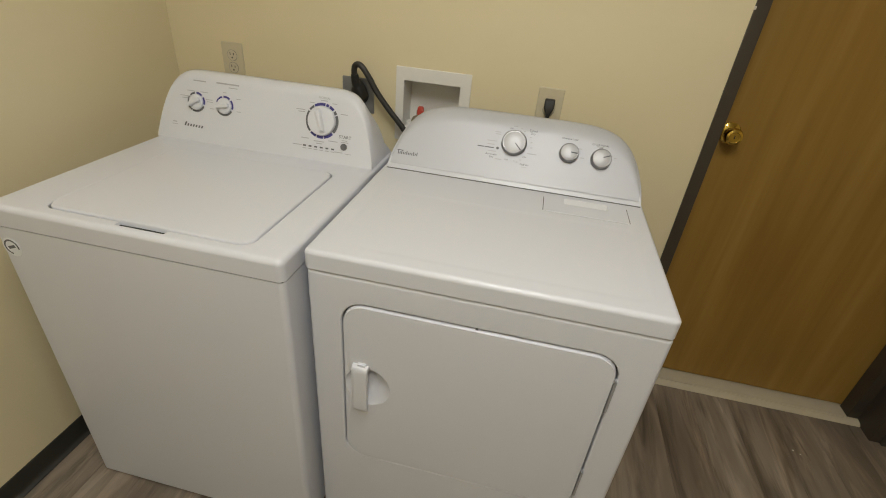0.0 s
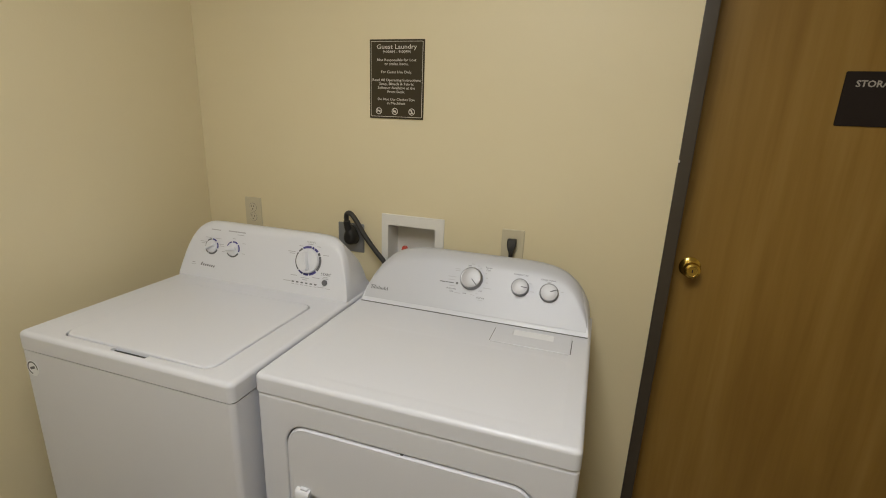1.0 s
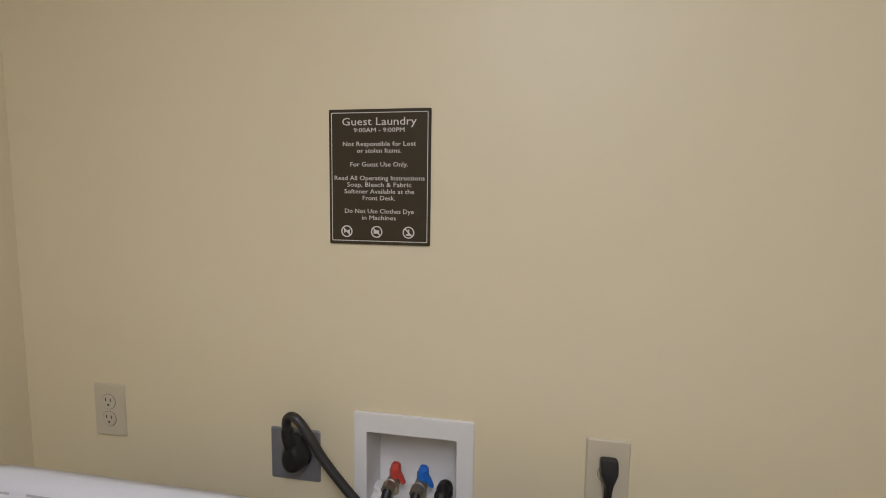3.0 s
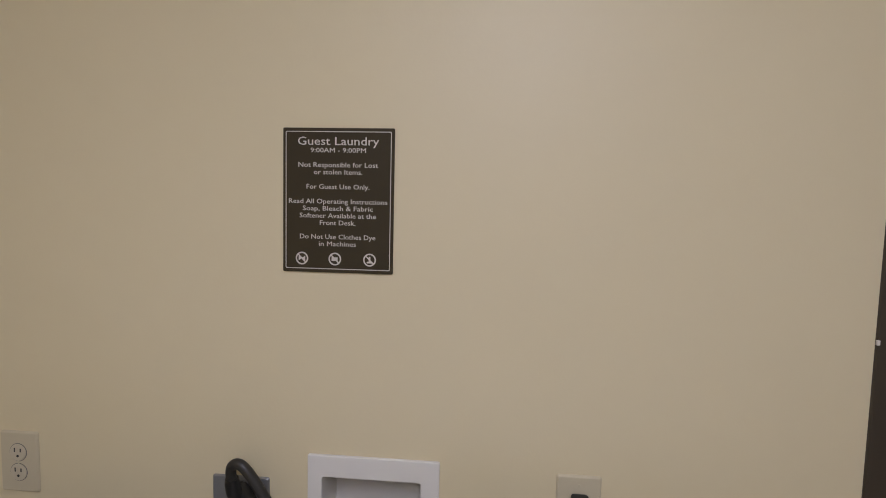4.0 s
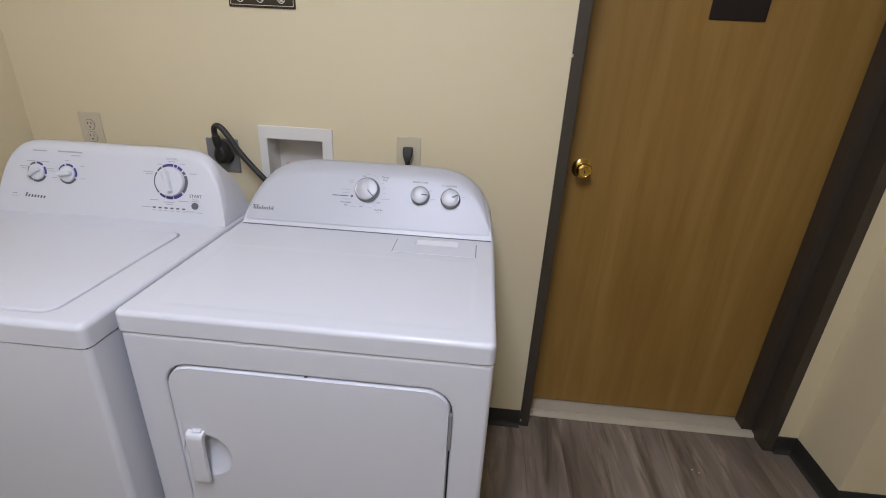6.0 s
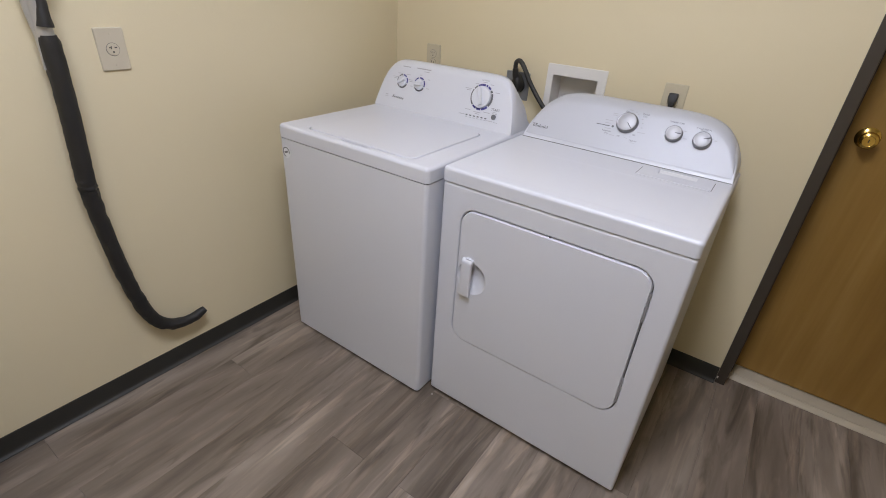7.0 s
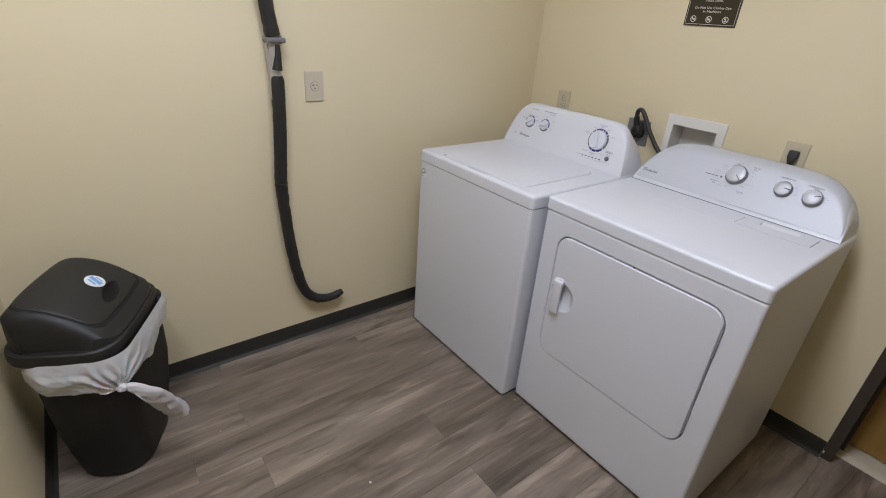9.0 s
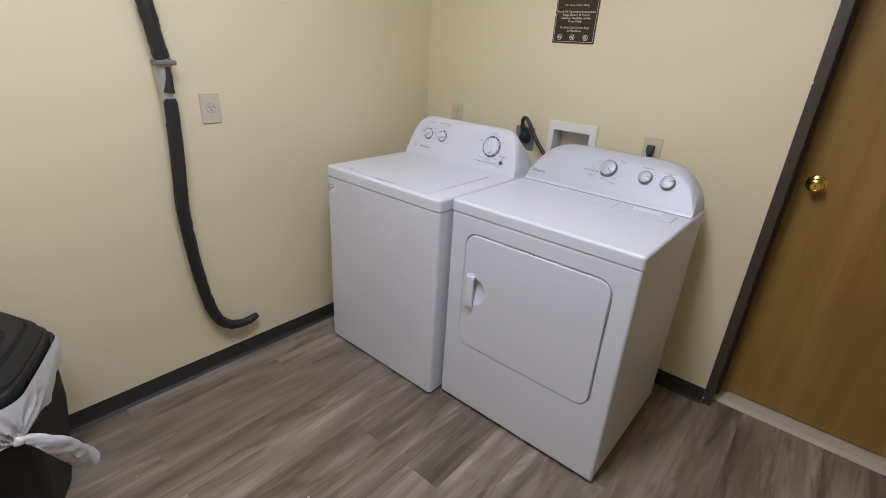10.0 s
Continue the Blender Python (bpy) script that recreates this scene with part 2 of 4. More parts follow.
def ring_plate(w, h, r, w2, h2, r2, off, t, bev=0.003, n=6, edge=0.0):
    """A plate with a rounded hole, off: the hole's middle; edge: the radius of the outer rim where it is larger than bev."""
    e = edge or bev
    outer = [(0.0, 0.0)] + [(e * (1 - math.cos(q)), t - e * (1 - math.sin(q))) for q in [math.pi / 2 * k / 5 for k in range(6)]]
    loops = [[(x, y, z) for x, y in rounded(w - 2 * k, h - 2 * k, max(r - k, 0.0005), n)] for k, z in outer]
    loops += [[(x + off[0], y + off[1], z) for x, y in rounded(w2 + 2 * k, h2 + 2 * k, r2 + k, n)] for k, z in ((bev, t), (bev * 0.3, t - bev * 0.3), (0.0, t - bev), (0.0, 0.0))]
    b = loft(loops, False, False)
    rows, k = len(loops), len(loops[0])
    b.verts.ensure_lookup_table()
    for i in range(k):
        j = (i + 1) % k
        b.faces.new((b.verts[i], b.verts[(rows - 1) * k + i], b.verts[(rows - 1) * k + j], b.verts[j]))
    return b


def disc(profile, n=32):
    """A turned form about z from (radius, z) pairs."""
    return loft([[(r * math.cos(2 * math.pi * i / n), r * math.sin(2 * math.pi * i / n), z) for i in range(n)] for r, z in profile])


def arc_band(r0, r1, a0, a1, t=0.0006, n=10):
    """A flat curved band of print, angles in degrees from up, clockwise."""
    b = bmesh.new()
    rows = []
    for i in range(n + 1):
        a = radians(a0 + (a1 - a0) * i / n)
        s, c = math.sin(a), math.cos(a)
        rows.append([b.verts.new((r * s, r * c, z)) for r, z in ((r0, 0), (r0, t), (r1, t), (r1, 0))])
    for p, q in zip(rows, rows[1:]):
        for i in range(4):
            b.faces.new((p[i], p[(i + 1) % 4], q[(i + 1) % 4], q[i]))
    b.faces.new(rows[0])
    b.faces.new(rows[-1][::-1])
    return b


def smooth_path(pts, n=8):
    """Points of a Catmull-Rom line through pts."""
    p = [Vector(q) for q in pts]
    p = [2 * p[0] - p[1]] + p + [2 * p[-1] - p[-2]]
    out = []
    for i in range(1, len(p) - 2):
        for k in range(n):
            t = k / n
            a, b, c, d = p[i - 1:i + 3]
            out.append(0.5 * (2 * b + (c - a) * t + (2 * a - 5 * b + 4 * c - d) * t * t + (3 * b - a - 3 * c + d) * t ** 3))
    return out + [p[-2]]


def tube(pts, radius, n=14, wob=0.0, squash=1.0):
    """A hose along pts; radius a number or a function of the way along, 0 to 1."""
    loops = []
    up = Vector((0.37, 0.5, 0.78)).normalized()
    for i, q in enumerate(pts):
        d = (pts[min(i + 1, len(pts) - 1)] - pts[max(i - 1, 0)]).normalized()
        s = d.cross(up).normalized()
        u2 = s.cross(d)
        f = i / (len(pts) - 1)
        r = radius(f) if callable(radius) else radius
        loops.append([q + (s * math.cos(a) + u2 * math.sin(a) * squash) * r * (1 + wob * noise.noise(q * 40 + s * math.cos(a) * 2 + u2 * math.sin(a) * 2))
                      for a in [2 * math.pi * k / n for k in range(n)]])
    return loft(loops)


def lettering(body, size, depth=0.0004, align="CENTER", bold=0.0):
    """Words in the built-in font as a bmesh in x and y, centred on its line."""
    cu = bpy.data.curves.new("words", "FONT")
    cu.body, cu.size, cu.align_x, cu.align_y, cu.extrude = body, size, align, "CENTER", depth / 2
    cu.offset = bold
    cu.resolution_u = 2
    ob = bpy.data.objects.new("words", cu)
    scene.collection.objects.link(ob)
    me = bpy.data.meshes.new_from_object(ob.evaluated_get(bpy.context.evaluated_depsgraph_get()))
    b = bmesh.new()
    b.from_mesh(me)
    bpy.data.objects.remove(ob)
    bpy.data.curves.remove(cu)
    bpy.data.meshes.remove(me)
    return b


def carve(ob, cutter):
    """Cut a closed bmesh out of a mesh object."""
    me = bpy.data.meshes.new("cut")
    bmesh.ops.recalc_face_normals(cutter, faces=cutter.faces)
    cutter.to_mesh(me)
    cutter.free()
    c = bpy.data.objects.new("cut", me)
    scene.collection.objects.link(c)
    c.matrix_world = Matrix.Translation(ob.parent.location) if ob.parent else Matrix()
    bpy.context.view_layer.update()
    c.data.transform(c.matrix_world.inverted())
    md = ob.modifiers.new("cut", "BOOLEAN")
    md.operation, md.object, md.solver = "DIFFERENCE", c, "EXACT"
    done = bpy.data.meshes.new_from_object(ob.evaluated_get(bpy.context.evaluated_depsgraph_get()))
    ob.modifiers.remove(md)
    ob.data = done
    bpy.data.objects.remove(c)
    ease(done, 30)


# frame of a leaning console face: x along the wall, y up the slope, z out of the face
def face_matrix(y, z, lean):
    return Matrix.Translation((0, y, z)) @ Matrix.Rotation(radians(90 - lean), 4, "X")


# frame of the back wall (x, height, towards the room) and of the left wall
ON_BACK = Matrix.Rotation(radians(90), 4, "X")
ON_LEFT = Matrix(((0, 0, 1, 0), (1, 0, 0, 0), (0, 1, 0, 0), (0, 0, 0, 1)))


def at2(m, x, y, z=0.0, turn=0.0):
    return m @ Matrix.Translation((x, y, z)) @ Matrix.Rotation(radians(turn), 4, "Z")


# ---------------------------------------------------------------- structure
DOOR_L, DOOR_R, DOOR_TOP = 1.783, 2.777, 2.072
EAST, STUB = 2.852, -0.235
SOUTH, SOUTH_END = -2.378, 0.98
TOP = 2.66

RX0, RX1, RZ0, RZ1 = 0.8345, 1.0275, 0.941, 1.1065
b = bx(-0.12, RX0, 0, 0.13, -0.02, TOP)
bx(RX1, DOOR_L, 0, 0.13, -0.02, TOP, bm=b)
bx(RX0, RX1, 0, 0.13, -0.02, RZ0, bm=b)
bx(RX0, RX1, 0, 0.13, RZ1, TOP, bm=b)
bx(RX0, RX1, 0.095, 0.13, RZ0, RZ1, bm=b)
bx(DOOR_L, DOOR_R, 0, 0.13, DOOR_TOP, TOP, bm=b)
bx(DOOR_R, EAST, 0, 0.13, -0.02, TOP, bm=b)
solid("wall_north", b, M_WALL, "cream painted wall behind the machines with a doorway", "wall", "structure")
solid("wall_west", bx(-0.12, 0, -3.5, 0, -0.02, TOP), M_WALL, "cream painted side wall with a pipe", "wall", "structure")
b = bx(EAST, 3.9, STUB, 0.13, -0.02, TOP)
solid("wall_northeast", b, M_WALL, "cream painted wall corner beside the storage door", "wall", "structure")
solid("wall_east", bx(3.9, 4.02, -3.5, 0.13, -0.02, TOP), M_WALL, "cream painted wall", "wall", "structure")
solid("wall_south", bx(0, SOUTH_END, -3.38, SOUTH, -0.02, TOP), M_WALL, "cream painted wall beside the waste bin", "wall", "structure")
solid("wall_southeast", bx(SOUTH_END, 3.9, -3.5, -3.38, -0.02, TOP), M_WALL, "cream painted wall", "wall", "structure")
solid("ceiling", bx(-0.12, 4.02, -3.5, 0.13, TOP, TOP + 0.1), M_CEIL, "off-white painted ceiling", "ceiling", "structure")
floor = solid("floor", bx(-0.12, 4.02, -3.5, 0.4, -0.12, -0.005), M_SUBFLOOR, "grey wood-look vinyl plank floor", "floor", "structure")


def baseboard(name, p, q, inward):
    """A rubber base strip with a small toe, from p to q on a wall whose room side is inward."""
    prof = [(0, 0), (0.018, 0), (0.0172, 0.0022), (0.0095, 0.0055), (0.0058, 0.0125), (0.0045, 0.024), (0.0042, 0.071), (0.002, 0.075), (0, 0.075)]
    loops = [[(e[0] + inward[0] * d, e[1] + inward[1] * d, z) for d, z in prof] for e in (p, q)]
    return solid(name, loft(loops), M_BASE, "black rubber baseboard along the wall", "baseboard", "structure")


baseboard("baseboard", (0, -2.37), (0, 0), (1, 0))
baseboard("baseboard", (0.0, 0), (DOOR_L - 0.001, 0), (0, -1))
baseboard("baseboard", (0.0, SOUTH), (SOUTH_END + 0.004, SOUTH), (0, 1))
baseboard("baseboard", (SOUTH_END, -3.38), (SOUTH_END, SOUTH), (1, 0))
baseboard("baseboard", (DOOR_R + 0.001, 0), (EAST, 0), (0, -1))
baseboard("baseboard", (EAST, 0), (EAST, STUB - 0.004), (-1, 0))
baseboard("baseboard", (EAST - 0.004, STUB), (3.9, STUB), (0, -1))

# doorway: steel frame, flush veneer leaf, threshold
frame_face, frame_deep = 0.037, 0.006
JL, JR, JT = DOOR_L + frame_face, DOOR_R - frame_face, DOOR_TOP - frame_face
door = thing("door_1", "closed brown wood veneer door in a dark brown steel frame", "door", kind="structure", at=(2.28, 0.16, 0))
part("frame_jamb", bx(DOOR_L, JL, -frame_deep, 0.2, 0, DOOR_TOP, 0.003), M_FRAME, door, "dark brown painted steel jamb")
part("frame_jamb", bx(JR, DOOR_R, -frame_deep, 0.2, 0, DOOR_TOP, 0.003), M_FRAME, door, "dark brown painted steel jamb")
part("frame_head", bx(JL, JR, -frame_deep, 0.2, JT, DOOR_TOP, 0.003), M_FRAME, door, "dark brown painted steel head")
part("door_stop", bx(JR - 0.042, JR, 0.085, 0.142, 0.0, JT, 0.002), M_FRAME, door)
part("door_stop", bx(JL, JL + 0.012, 0.085, 0.142, 0.0, JT, 0.002), M_FRAME, door)
part("door_stop", bx(JL + 0.012, JR - 0.042, 0.085, 0.142, JT - 0.018, JT, 0.002), M_FRAME, door)
leaf = part("door_leaf", bx(JL + 0.003, JR - 0.003, 0.145, 0.19, 0.025, JT - 0.003, 0.0015), M_DOOR, door, "brown oak veneer door leaf with dark grain")
part("threshold", bx(JL, JR, 0.082, 0.2, -0.004, 0.0185, 0.003), M_SILL, door, "worn beige threshold strip")
part("threshold_edge", loft([[(x, 0.058, 0.0005), (x, 0.059, 0.006), (x, 0.066, 0.0125), (x, 0.0815, 0.0155), (x, 0.0815, 0.0005)] for x in (JL, JR)]), M_SILL, door, "pale sloping threshold edge")
part("paint_chip", bx(DOOR_L + 0.001, DOOR_L + 0.007, -frame_deep - 0.0008, -frame_deep + 0.003, 0.024, 0.036, 0.001, 1), M_SIGNTEXT, door, "pale chip in the frame paint")
part("paint_chip", bx(DOOR_L - 0.0015, DOOR_L + 0.004, -frame_deep - 0.0004, -frame_deep + 0.004, 1.395, 1.404, 0.001, 1), M_SIGNTEXT, door, "pale chip in the frame paint")
KX, KZ, KY = 1.894, 1.040, 0.145
part("door_knob", disc([(0.034, 0), (0.034, 0.003), (0.028, 0.008), (0.014, 0.011), (0.012, 0.022), (0.016, 0.028), (0.026, 0.036), (0.0275, 0.046), (0.024, 0.055), (0.017, 0.058), (0.015, 0.0565)]),
            M_BRASS, leaf, "polished brass door knob", m=at2(ON_BACK, KX, KZ, -KY))
part("keyhole", bx(-0.0012, 0.0012, -0.005, 0.005, 0.0555, 0.0575), M_GAP, leaf, m=at2(ON_BACK, KX, KZ, -KY))

# lamp on the ceiling
L = LAMP
lamp = thing("ceiling_light", "white ceiling light with a lit diffuser", "ceiling light", at=(L["x"], L["y"], TOP))
part("housing", bx(L["x"] - L["w"] / 2 - 0.02, L["x"] + L["w"] / 2 + 0.02, L["y"] - L["d"] / 2 - 0.02, L["y"] + L["d"] / 2 + 0.02, TOP - 0.03, TOP, 0.004), M_PLASTIC, lamp)
part("diffuser", bx(L["x"] - L["w"] / 2, L["x"] + L["w"] / 2, L["y"] - L["d"] / 2, L["y"] + L["d"] / 2, TOP - 0.05, TOP - 0.031, 0.008), M_DIFFUSER, lamp)


# ---------------------------------------------------------------- laundry machines
def console(xc, half, fm, high, n, rear, taper=0.0, lift=0.0, round_top=0.035, cols=44, drop=0.0):
    """A control console: a leaning face with an arched outline, rounded over to a back."""
    loops = []
    for i in range(cols + 1):
        u = -math.cos(math.pi * i / cols)
        u = max(-0.9985, min(0.9985, u))
        h = high * math.sqrt(max(0, 1 - abs(u) ** n))
        rr = min(round_top, h * 0.45)
        x = lambda v: xc + half * u * (1 - taper * v / high)
        pts = [fm @ Vector((x(v), v, lift)) for v in [(h - rr) * k / 6 for k in range(7)]]
        p0, p1 = pts[-1], fm @ Vector((x(h), h, lift))
        top_z = p1.z
        p2 = Vector((x(h), min(p1.y + rr * 1.2, rear - 0.012), top_z + 0.001))
        for k in range(1, 6):
            t = k / 5
            pts.append((1 - t) ** 2 * p0 + 2 * t * (1 - t) * p1 + t * t * p2)
        base_z = (fm @ Vector((0, 0, 0))).z
        pts += [Vector((x(h), rear - 0.004, top_z - 0.001 - drop * min(1, h / 0.1))), Vector((x(h), rear, top_z - (drop + 0.006) * min(1, h / 0.1))), Vector((x(0), rear, base_z))]
        loops.append(pts)
    return loft(loops)


def bar(w, h, t=0.0005):
    return bx(-w / 2, w / 2, -h / 2, h / 2, 0, t)


def strokes(width, height, tall, slant, t=0.0006):
    """A makers mark as a row of plain upright strokes of the given relative heights."""
    b, step = bmesh.new(), width / len(tall)
    for i, k in enumerate(tall):
        x, h = -width / 2 + (i + 0.5) * step, height * k
        loft([[(x - step * 0.24, 0, z), (x + step * 0.24, 0, z), (x + step * 0.24 + slant * h, h, z), (x - step * 0.24 + slant * h, h, z)] for z in (0, t)], bm=b)
    return b


def washer():
    w = thing("washing_machine", "white top-loading washing machine with a closed lid, against the wall", "washing machine", "laundry machines", at=(0.508, -0.5, 0))
    x0, x1, front, rear, top = 0.163, 0.855, -0.853, -0.15, 0.917
    xc, yc = (x0 + x1) / 2, (front + rear) / 2
    body = part("cabinet", loft([[(x + xc, y + yc, z) for x, y in rounded(x1 - x0 - 0.003, rear - front - 0.003, 0.014, 6)] for z in (0.014, 0.8648)]), M_ENAMEL, w, "white enamelled steel cabinet", smooth=50)
    # Dark filler set back in the seam, coloured as the shade between cabinet and deck.
    part("base_shadow_gap", bx(x0 + 0.006, x1 - 0.006, front + 0.006, rear - 0.02, 0.858, 0.888), M_GAP, w, "seam under the top, its shade put into the colour")
    for fx in (x0 + 0.06, x1 - 0.06):
        for fy in (front + 0.06, rear - 0.06):
            part("foot", disc([(0.02, 0.0), (0.02, 0.007), (0.012, 0.012), (0.012, 0.02)], 12), M_BLACK, w, "black levelling foot", m=Matrix.Translation((fx, fy, 0)))
    # top deck with the lid's opening
    lx0, lx1, ly0, ly1 = 0.283, 0.765, -0.817, -0.405
    deck = ring_plate(x1 - x0, rear - front, 0.016, lx1 - lx0 + 0.0055, ly1 - ly0 + 0.005, 0.03, ((lx0 + lx1) / 2 - xc, (ly0 + ly1) / 2 - yc), 0.049, 0.005, edge=0.013)
    deck = part("top_deck", deck, M_ENAMEL, w, "white enamelled top", m=Matrix.Translation((xc, yc, 0.868)), smooth=50)
    carve(deck, bx(0.474, 0.588, -0.836, -0.815, 0.9085, 0.93, 0.003, 2))
    # Added dark sheet: shade in the groove around the lid.
    part("lid_gap_backing", bx(lx0 - 0.01, lx1 + 0.01, ly0 - 0.02, ly1 + 0.01, 0.889, 0.8945), M_GAP, w)
    part("lid", plate(lx1 - lx0, ly1 - ly0, 0.028, 0.024, 0.0045, 8), M_ENAMEL, w, "white flat lid, closed", m=Matrix.Translation(((lx0 + lx1) / 2, (ly0 + ly1) / 2, 0.8955)), smooth=50)
    # A dark lens laid in the notch as the shade inside it.
    lens = [(0.059 * math.cos(q), -0.004 - (0.0125 if math.sin(q) < 0 else 0.002) * abs(math.sin(q))) for q in [2 * math.pi * i / 32 for i in range(32)]]
    lens = [(x, -0.004 + (-1 if i >= 16 else 1) * abs(y + 0.004)) for i, (x, y) in enumerate(lens)]
    part("notch_shade", loft([[(x, y, z) for x, y in lens] for z in (0, 0.0034)]), M_GAP, w, "finger notch in the front of the lid, its shade coloured in", m=Matrix.Translation((0.531, -0.819, 0.9068)))
    # console
    fm = face_matrix(-0.340, 0.9165, 16.7)
    con = part("console", console(0.5075, 0.342, fm, 0.2, 13.0, -0.165, taper=0.075, round_top=0.026, drop=0.07), M_PLASTIC, w, "white plastic control console", smooth=60)

    def on(x, v, z=0.0005, turn=0.0):
        return at2(fm, x + 0.0025, v + 0.0045, z, turn)

    for kx, kv, turn, arcs in ((0.293, 0.111, 60, ((-150, -62, 0), (-48, -12, 0), (0, 40, 1), (55, 100, 1), (112, 205, 0))), (0.384, 0.111, 80, ((-70, -20, 1), (-8, 38, 1), (50, 105, 1), (118, 235, 0)))):
        part("small_knob", disc([(0.0225, 0), (0.0225, 0.004), (0.020, 0.007), (0.010, 0.009)], 36), M_PLASTIC, con, "white dial", m=on(kx, kv))
        part("grip", bx(-0.006, 0.006, -0.02, 0.02, 0.004, 0.019, 0.004, 3), M_PLASTIC, con, m=on(kx, kv, 0, -turn))
        for a0, a1, blue in arcs:
            part("dial_band", arc_band(0.0232, 0.0285, a0, a1), M_BLUEPRINT if blue else M_GREYPRINT, con, "blue printed dial band" if blue else "dark grey printed dial band", m=on(kx, kv, 0.0002))
    kx, kv = 0.688, 0.110
    part("cycle_knob", disc([(0.041, 0), (0.041, 0.006), (0.039, 0.010), (0.034, 0.012)], 48), M_PLASTIC, con, "large white cycle dial", m=on(kx, kv))
    part("grip", loft([[(s * a, t2, z) for s, t2, a in ((-1, -0.030, 0.006), (1, -0.030, 0.006), (1, 0.026, 0.0095), (1, 0.033, 0.005), (-1, 0.033, 0.005), (-1, 0.026, 0.0095))] for z in (0.008, 0.019)] +
                      [[(s * a * 0.5, t2 * 0.9, 0.024) for s, t2, a in ((-1, -0.030, 0.006), (1, -0.030, 0.006), (1, 0.026, 0.0095), (1, 0.033, 0.005), (-1, 0.033, 0.005), (-1, 0.026, 0.0095))]]), M_PLASTIC, con, m=on(kx, kv, 0, 18))
    for a0, a1, blue in ((-32, 8, 1), (12, 22, 1), (26, 44, 1), (50, 62, 0), (66, 128, 0), (134, 168, 1), (172, 196, 1), (200, 222, 1), (228, 300, 0), (305, 324, 0)):
        part("dial_band", arc_band(0.0415, 0.049, a0, a1), M_BLUEPRINT if blue else M_GREYPRINT, con, "blue printed dial band" if blue else "dark grey printed dial band", m=on(kx, kv, 0.0002))
    part("start_button", disc([(0.0095, 0), (0.0095, 0.003), (0.008, 0.004)], 24), M_GREYPRINT, con, "dark grey round button", m=on(0.759, 0.047))
    part("lettering", lettering("START", 0.0125), M_GREYPRINT, con, m=on(0.760, 0.0735))
    part("lettering", lettering("NORMAL", 0.0085), M_SOFTPRINT, con, m=on(0.691, 0.172))
    for i in range(6):
        part("cycle_light", bar(0.0085, 0.0042, 0.001), M_GREYPRINT, con, m=on(0.640 + i * 0.0172, 0.036))
        part("caption_bar", bar(0.011, 0.0018), M_SOFTPRINT, con, m=on(0.640 + i * 0.0172, 0.0285))
    # makers mark: a row of plain slanted strokes
    part("maker_mark", strokes(0.064, 0.009, (1.3, 0.8, 0.8, 0.8, 0.8, 0.8, 0.8), 0.35), M_GREYPRINT, con, "dark grey makers mark", m=on(0.284, 0.0385, turn=-2))
    for x, v, bw, bh in ((0.303, 0.171, 0.044, 0.0045), (0.393, 0.1725, 0.078, 0.0055), (0.41, 0.163, 0.03, 0.003), (0.223, 0.047, 0.014, 0.004), (0.223, 0.04, 0.02, 0.002), (0.257, 0.125, 0.036, 0.0025), (0.26, 0.119, 0.03, 0.0025),
                         (0.275, 0.141, 0.026, 0.0025), (0.318, 0.141, 0.026, 0.0025), (0.334, 0.122, 0.024, 0.0025), (0.337, 0.116, 0.02, 0.0025), (0.345, 0.098, 0.014, 0.0025), (0.428, 0.135, 0.014, 0.0025), (0.43, 0.1, 0.014, 0.0025), (0.384, 0.148, 0.012, 0.0025),
                         (0.622, 0.134, 0.03, 0.003), (0.625, 0.128, 0.022, 0.003), (0.655, 0.156, 0.016, 0.0025), (0.69, 0.165, 0.022, 0.0028), (0.722, 0.16, 0.016, 0.0025), (0.752, 0.135, 0.022, 0.003), (0.64, 0.057, 0.026, 0.003), (0.683, 0.0525, 0.034, 0.003),
                         (0.684, 0.0465, 0.02, 0.003), (0.725, 0.058, 0.03, 0.003), (0.617, 0.036, 0.03, 0.003), (0.759, 0.0645, 0.018, 0.0025), (0.76, 0.0595, 0.024, 0.0025), (0.744, 0.03, 0.026, 0.0028), (0.772, 0.0285, 0.02, 0.002)):
        part("caption_bar", bar(bw * 0.92, bh * 0.72), M_SOFTPRINT, con, m=on(x, v))
    part("round_sticker", disc([(0.0235, 0), (0.0235, 0.0008), (0.023, 0.001)], 28), M_STICKWHITE, body, "round silver sticker", m=at2(ON_BACK, 0.197, 0.815, -front - 0.0017))
    part("sticker_print", merge(arc_band(0.0155, 0.0195, -150, 120, 0.0012, 16), bx(-0.010, 0.010, -0.003, 0.004, 0, 0.0013)), M_GREYPRINT, body, "dark ring print", m=at2(ON_BACK, 0.197, 0.815, -front - 0.0017, 20))
    return w


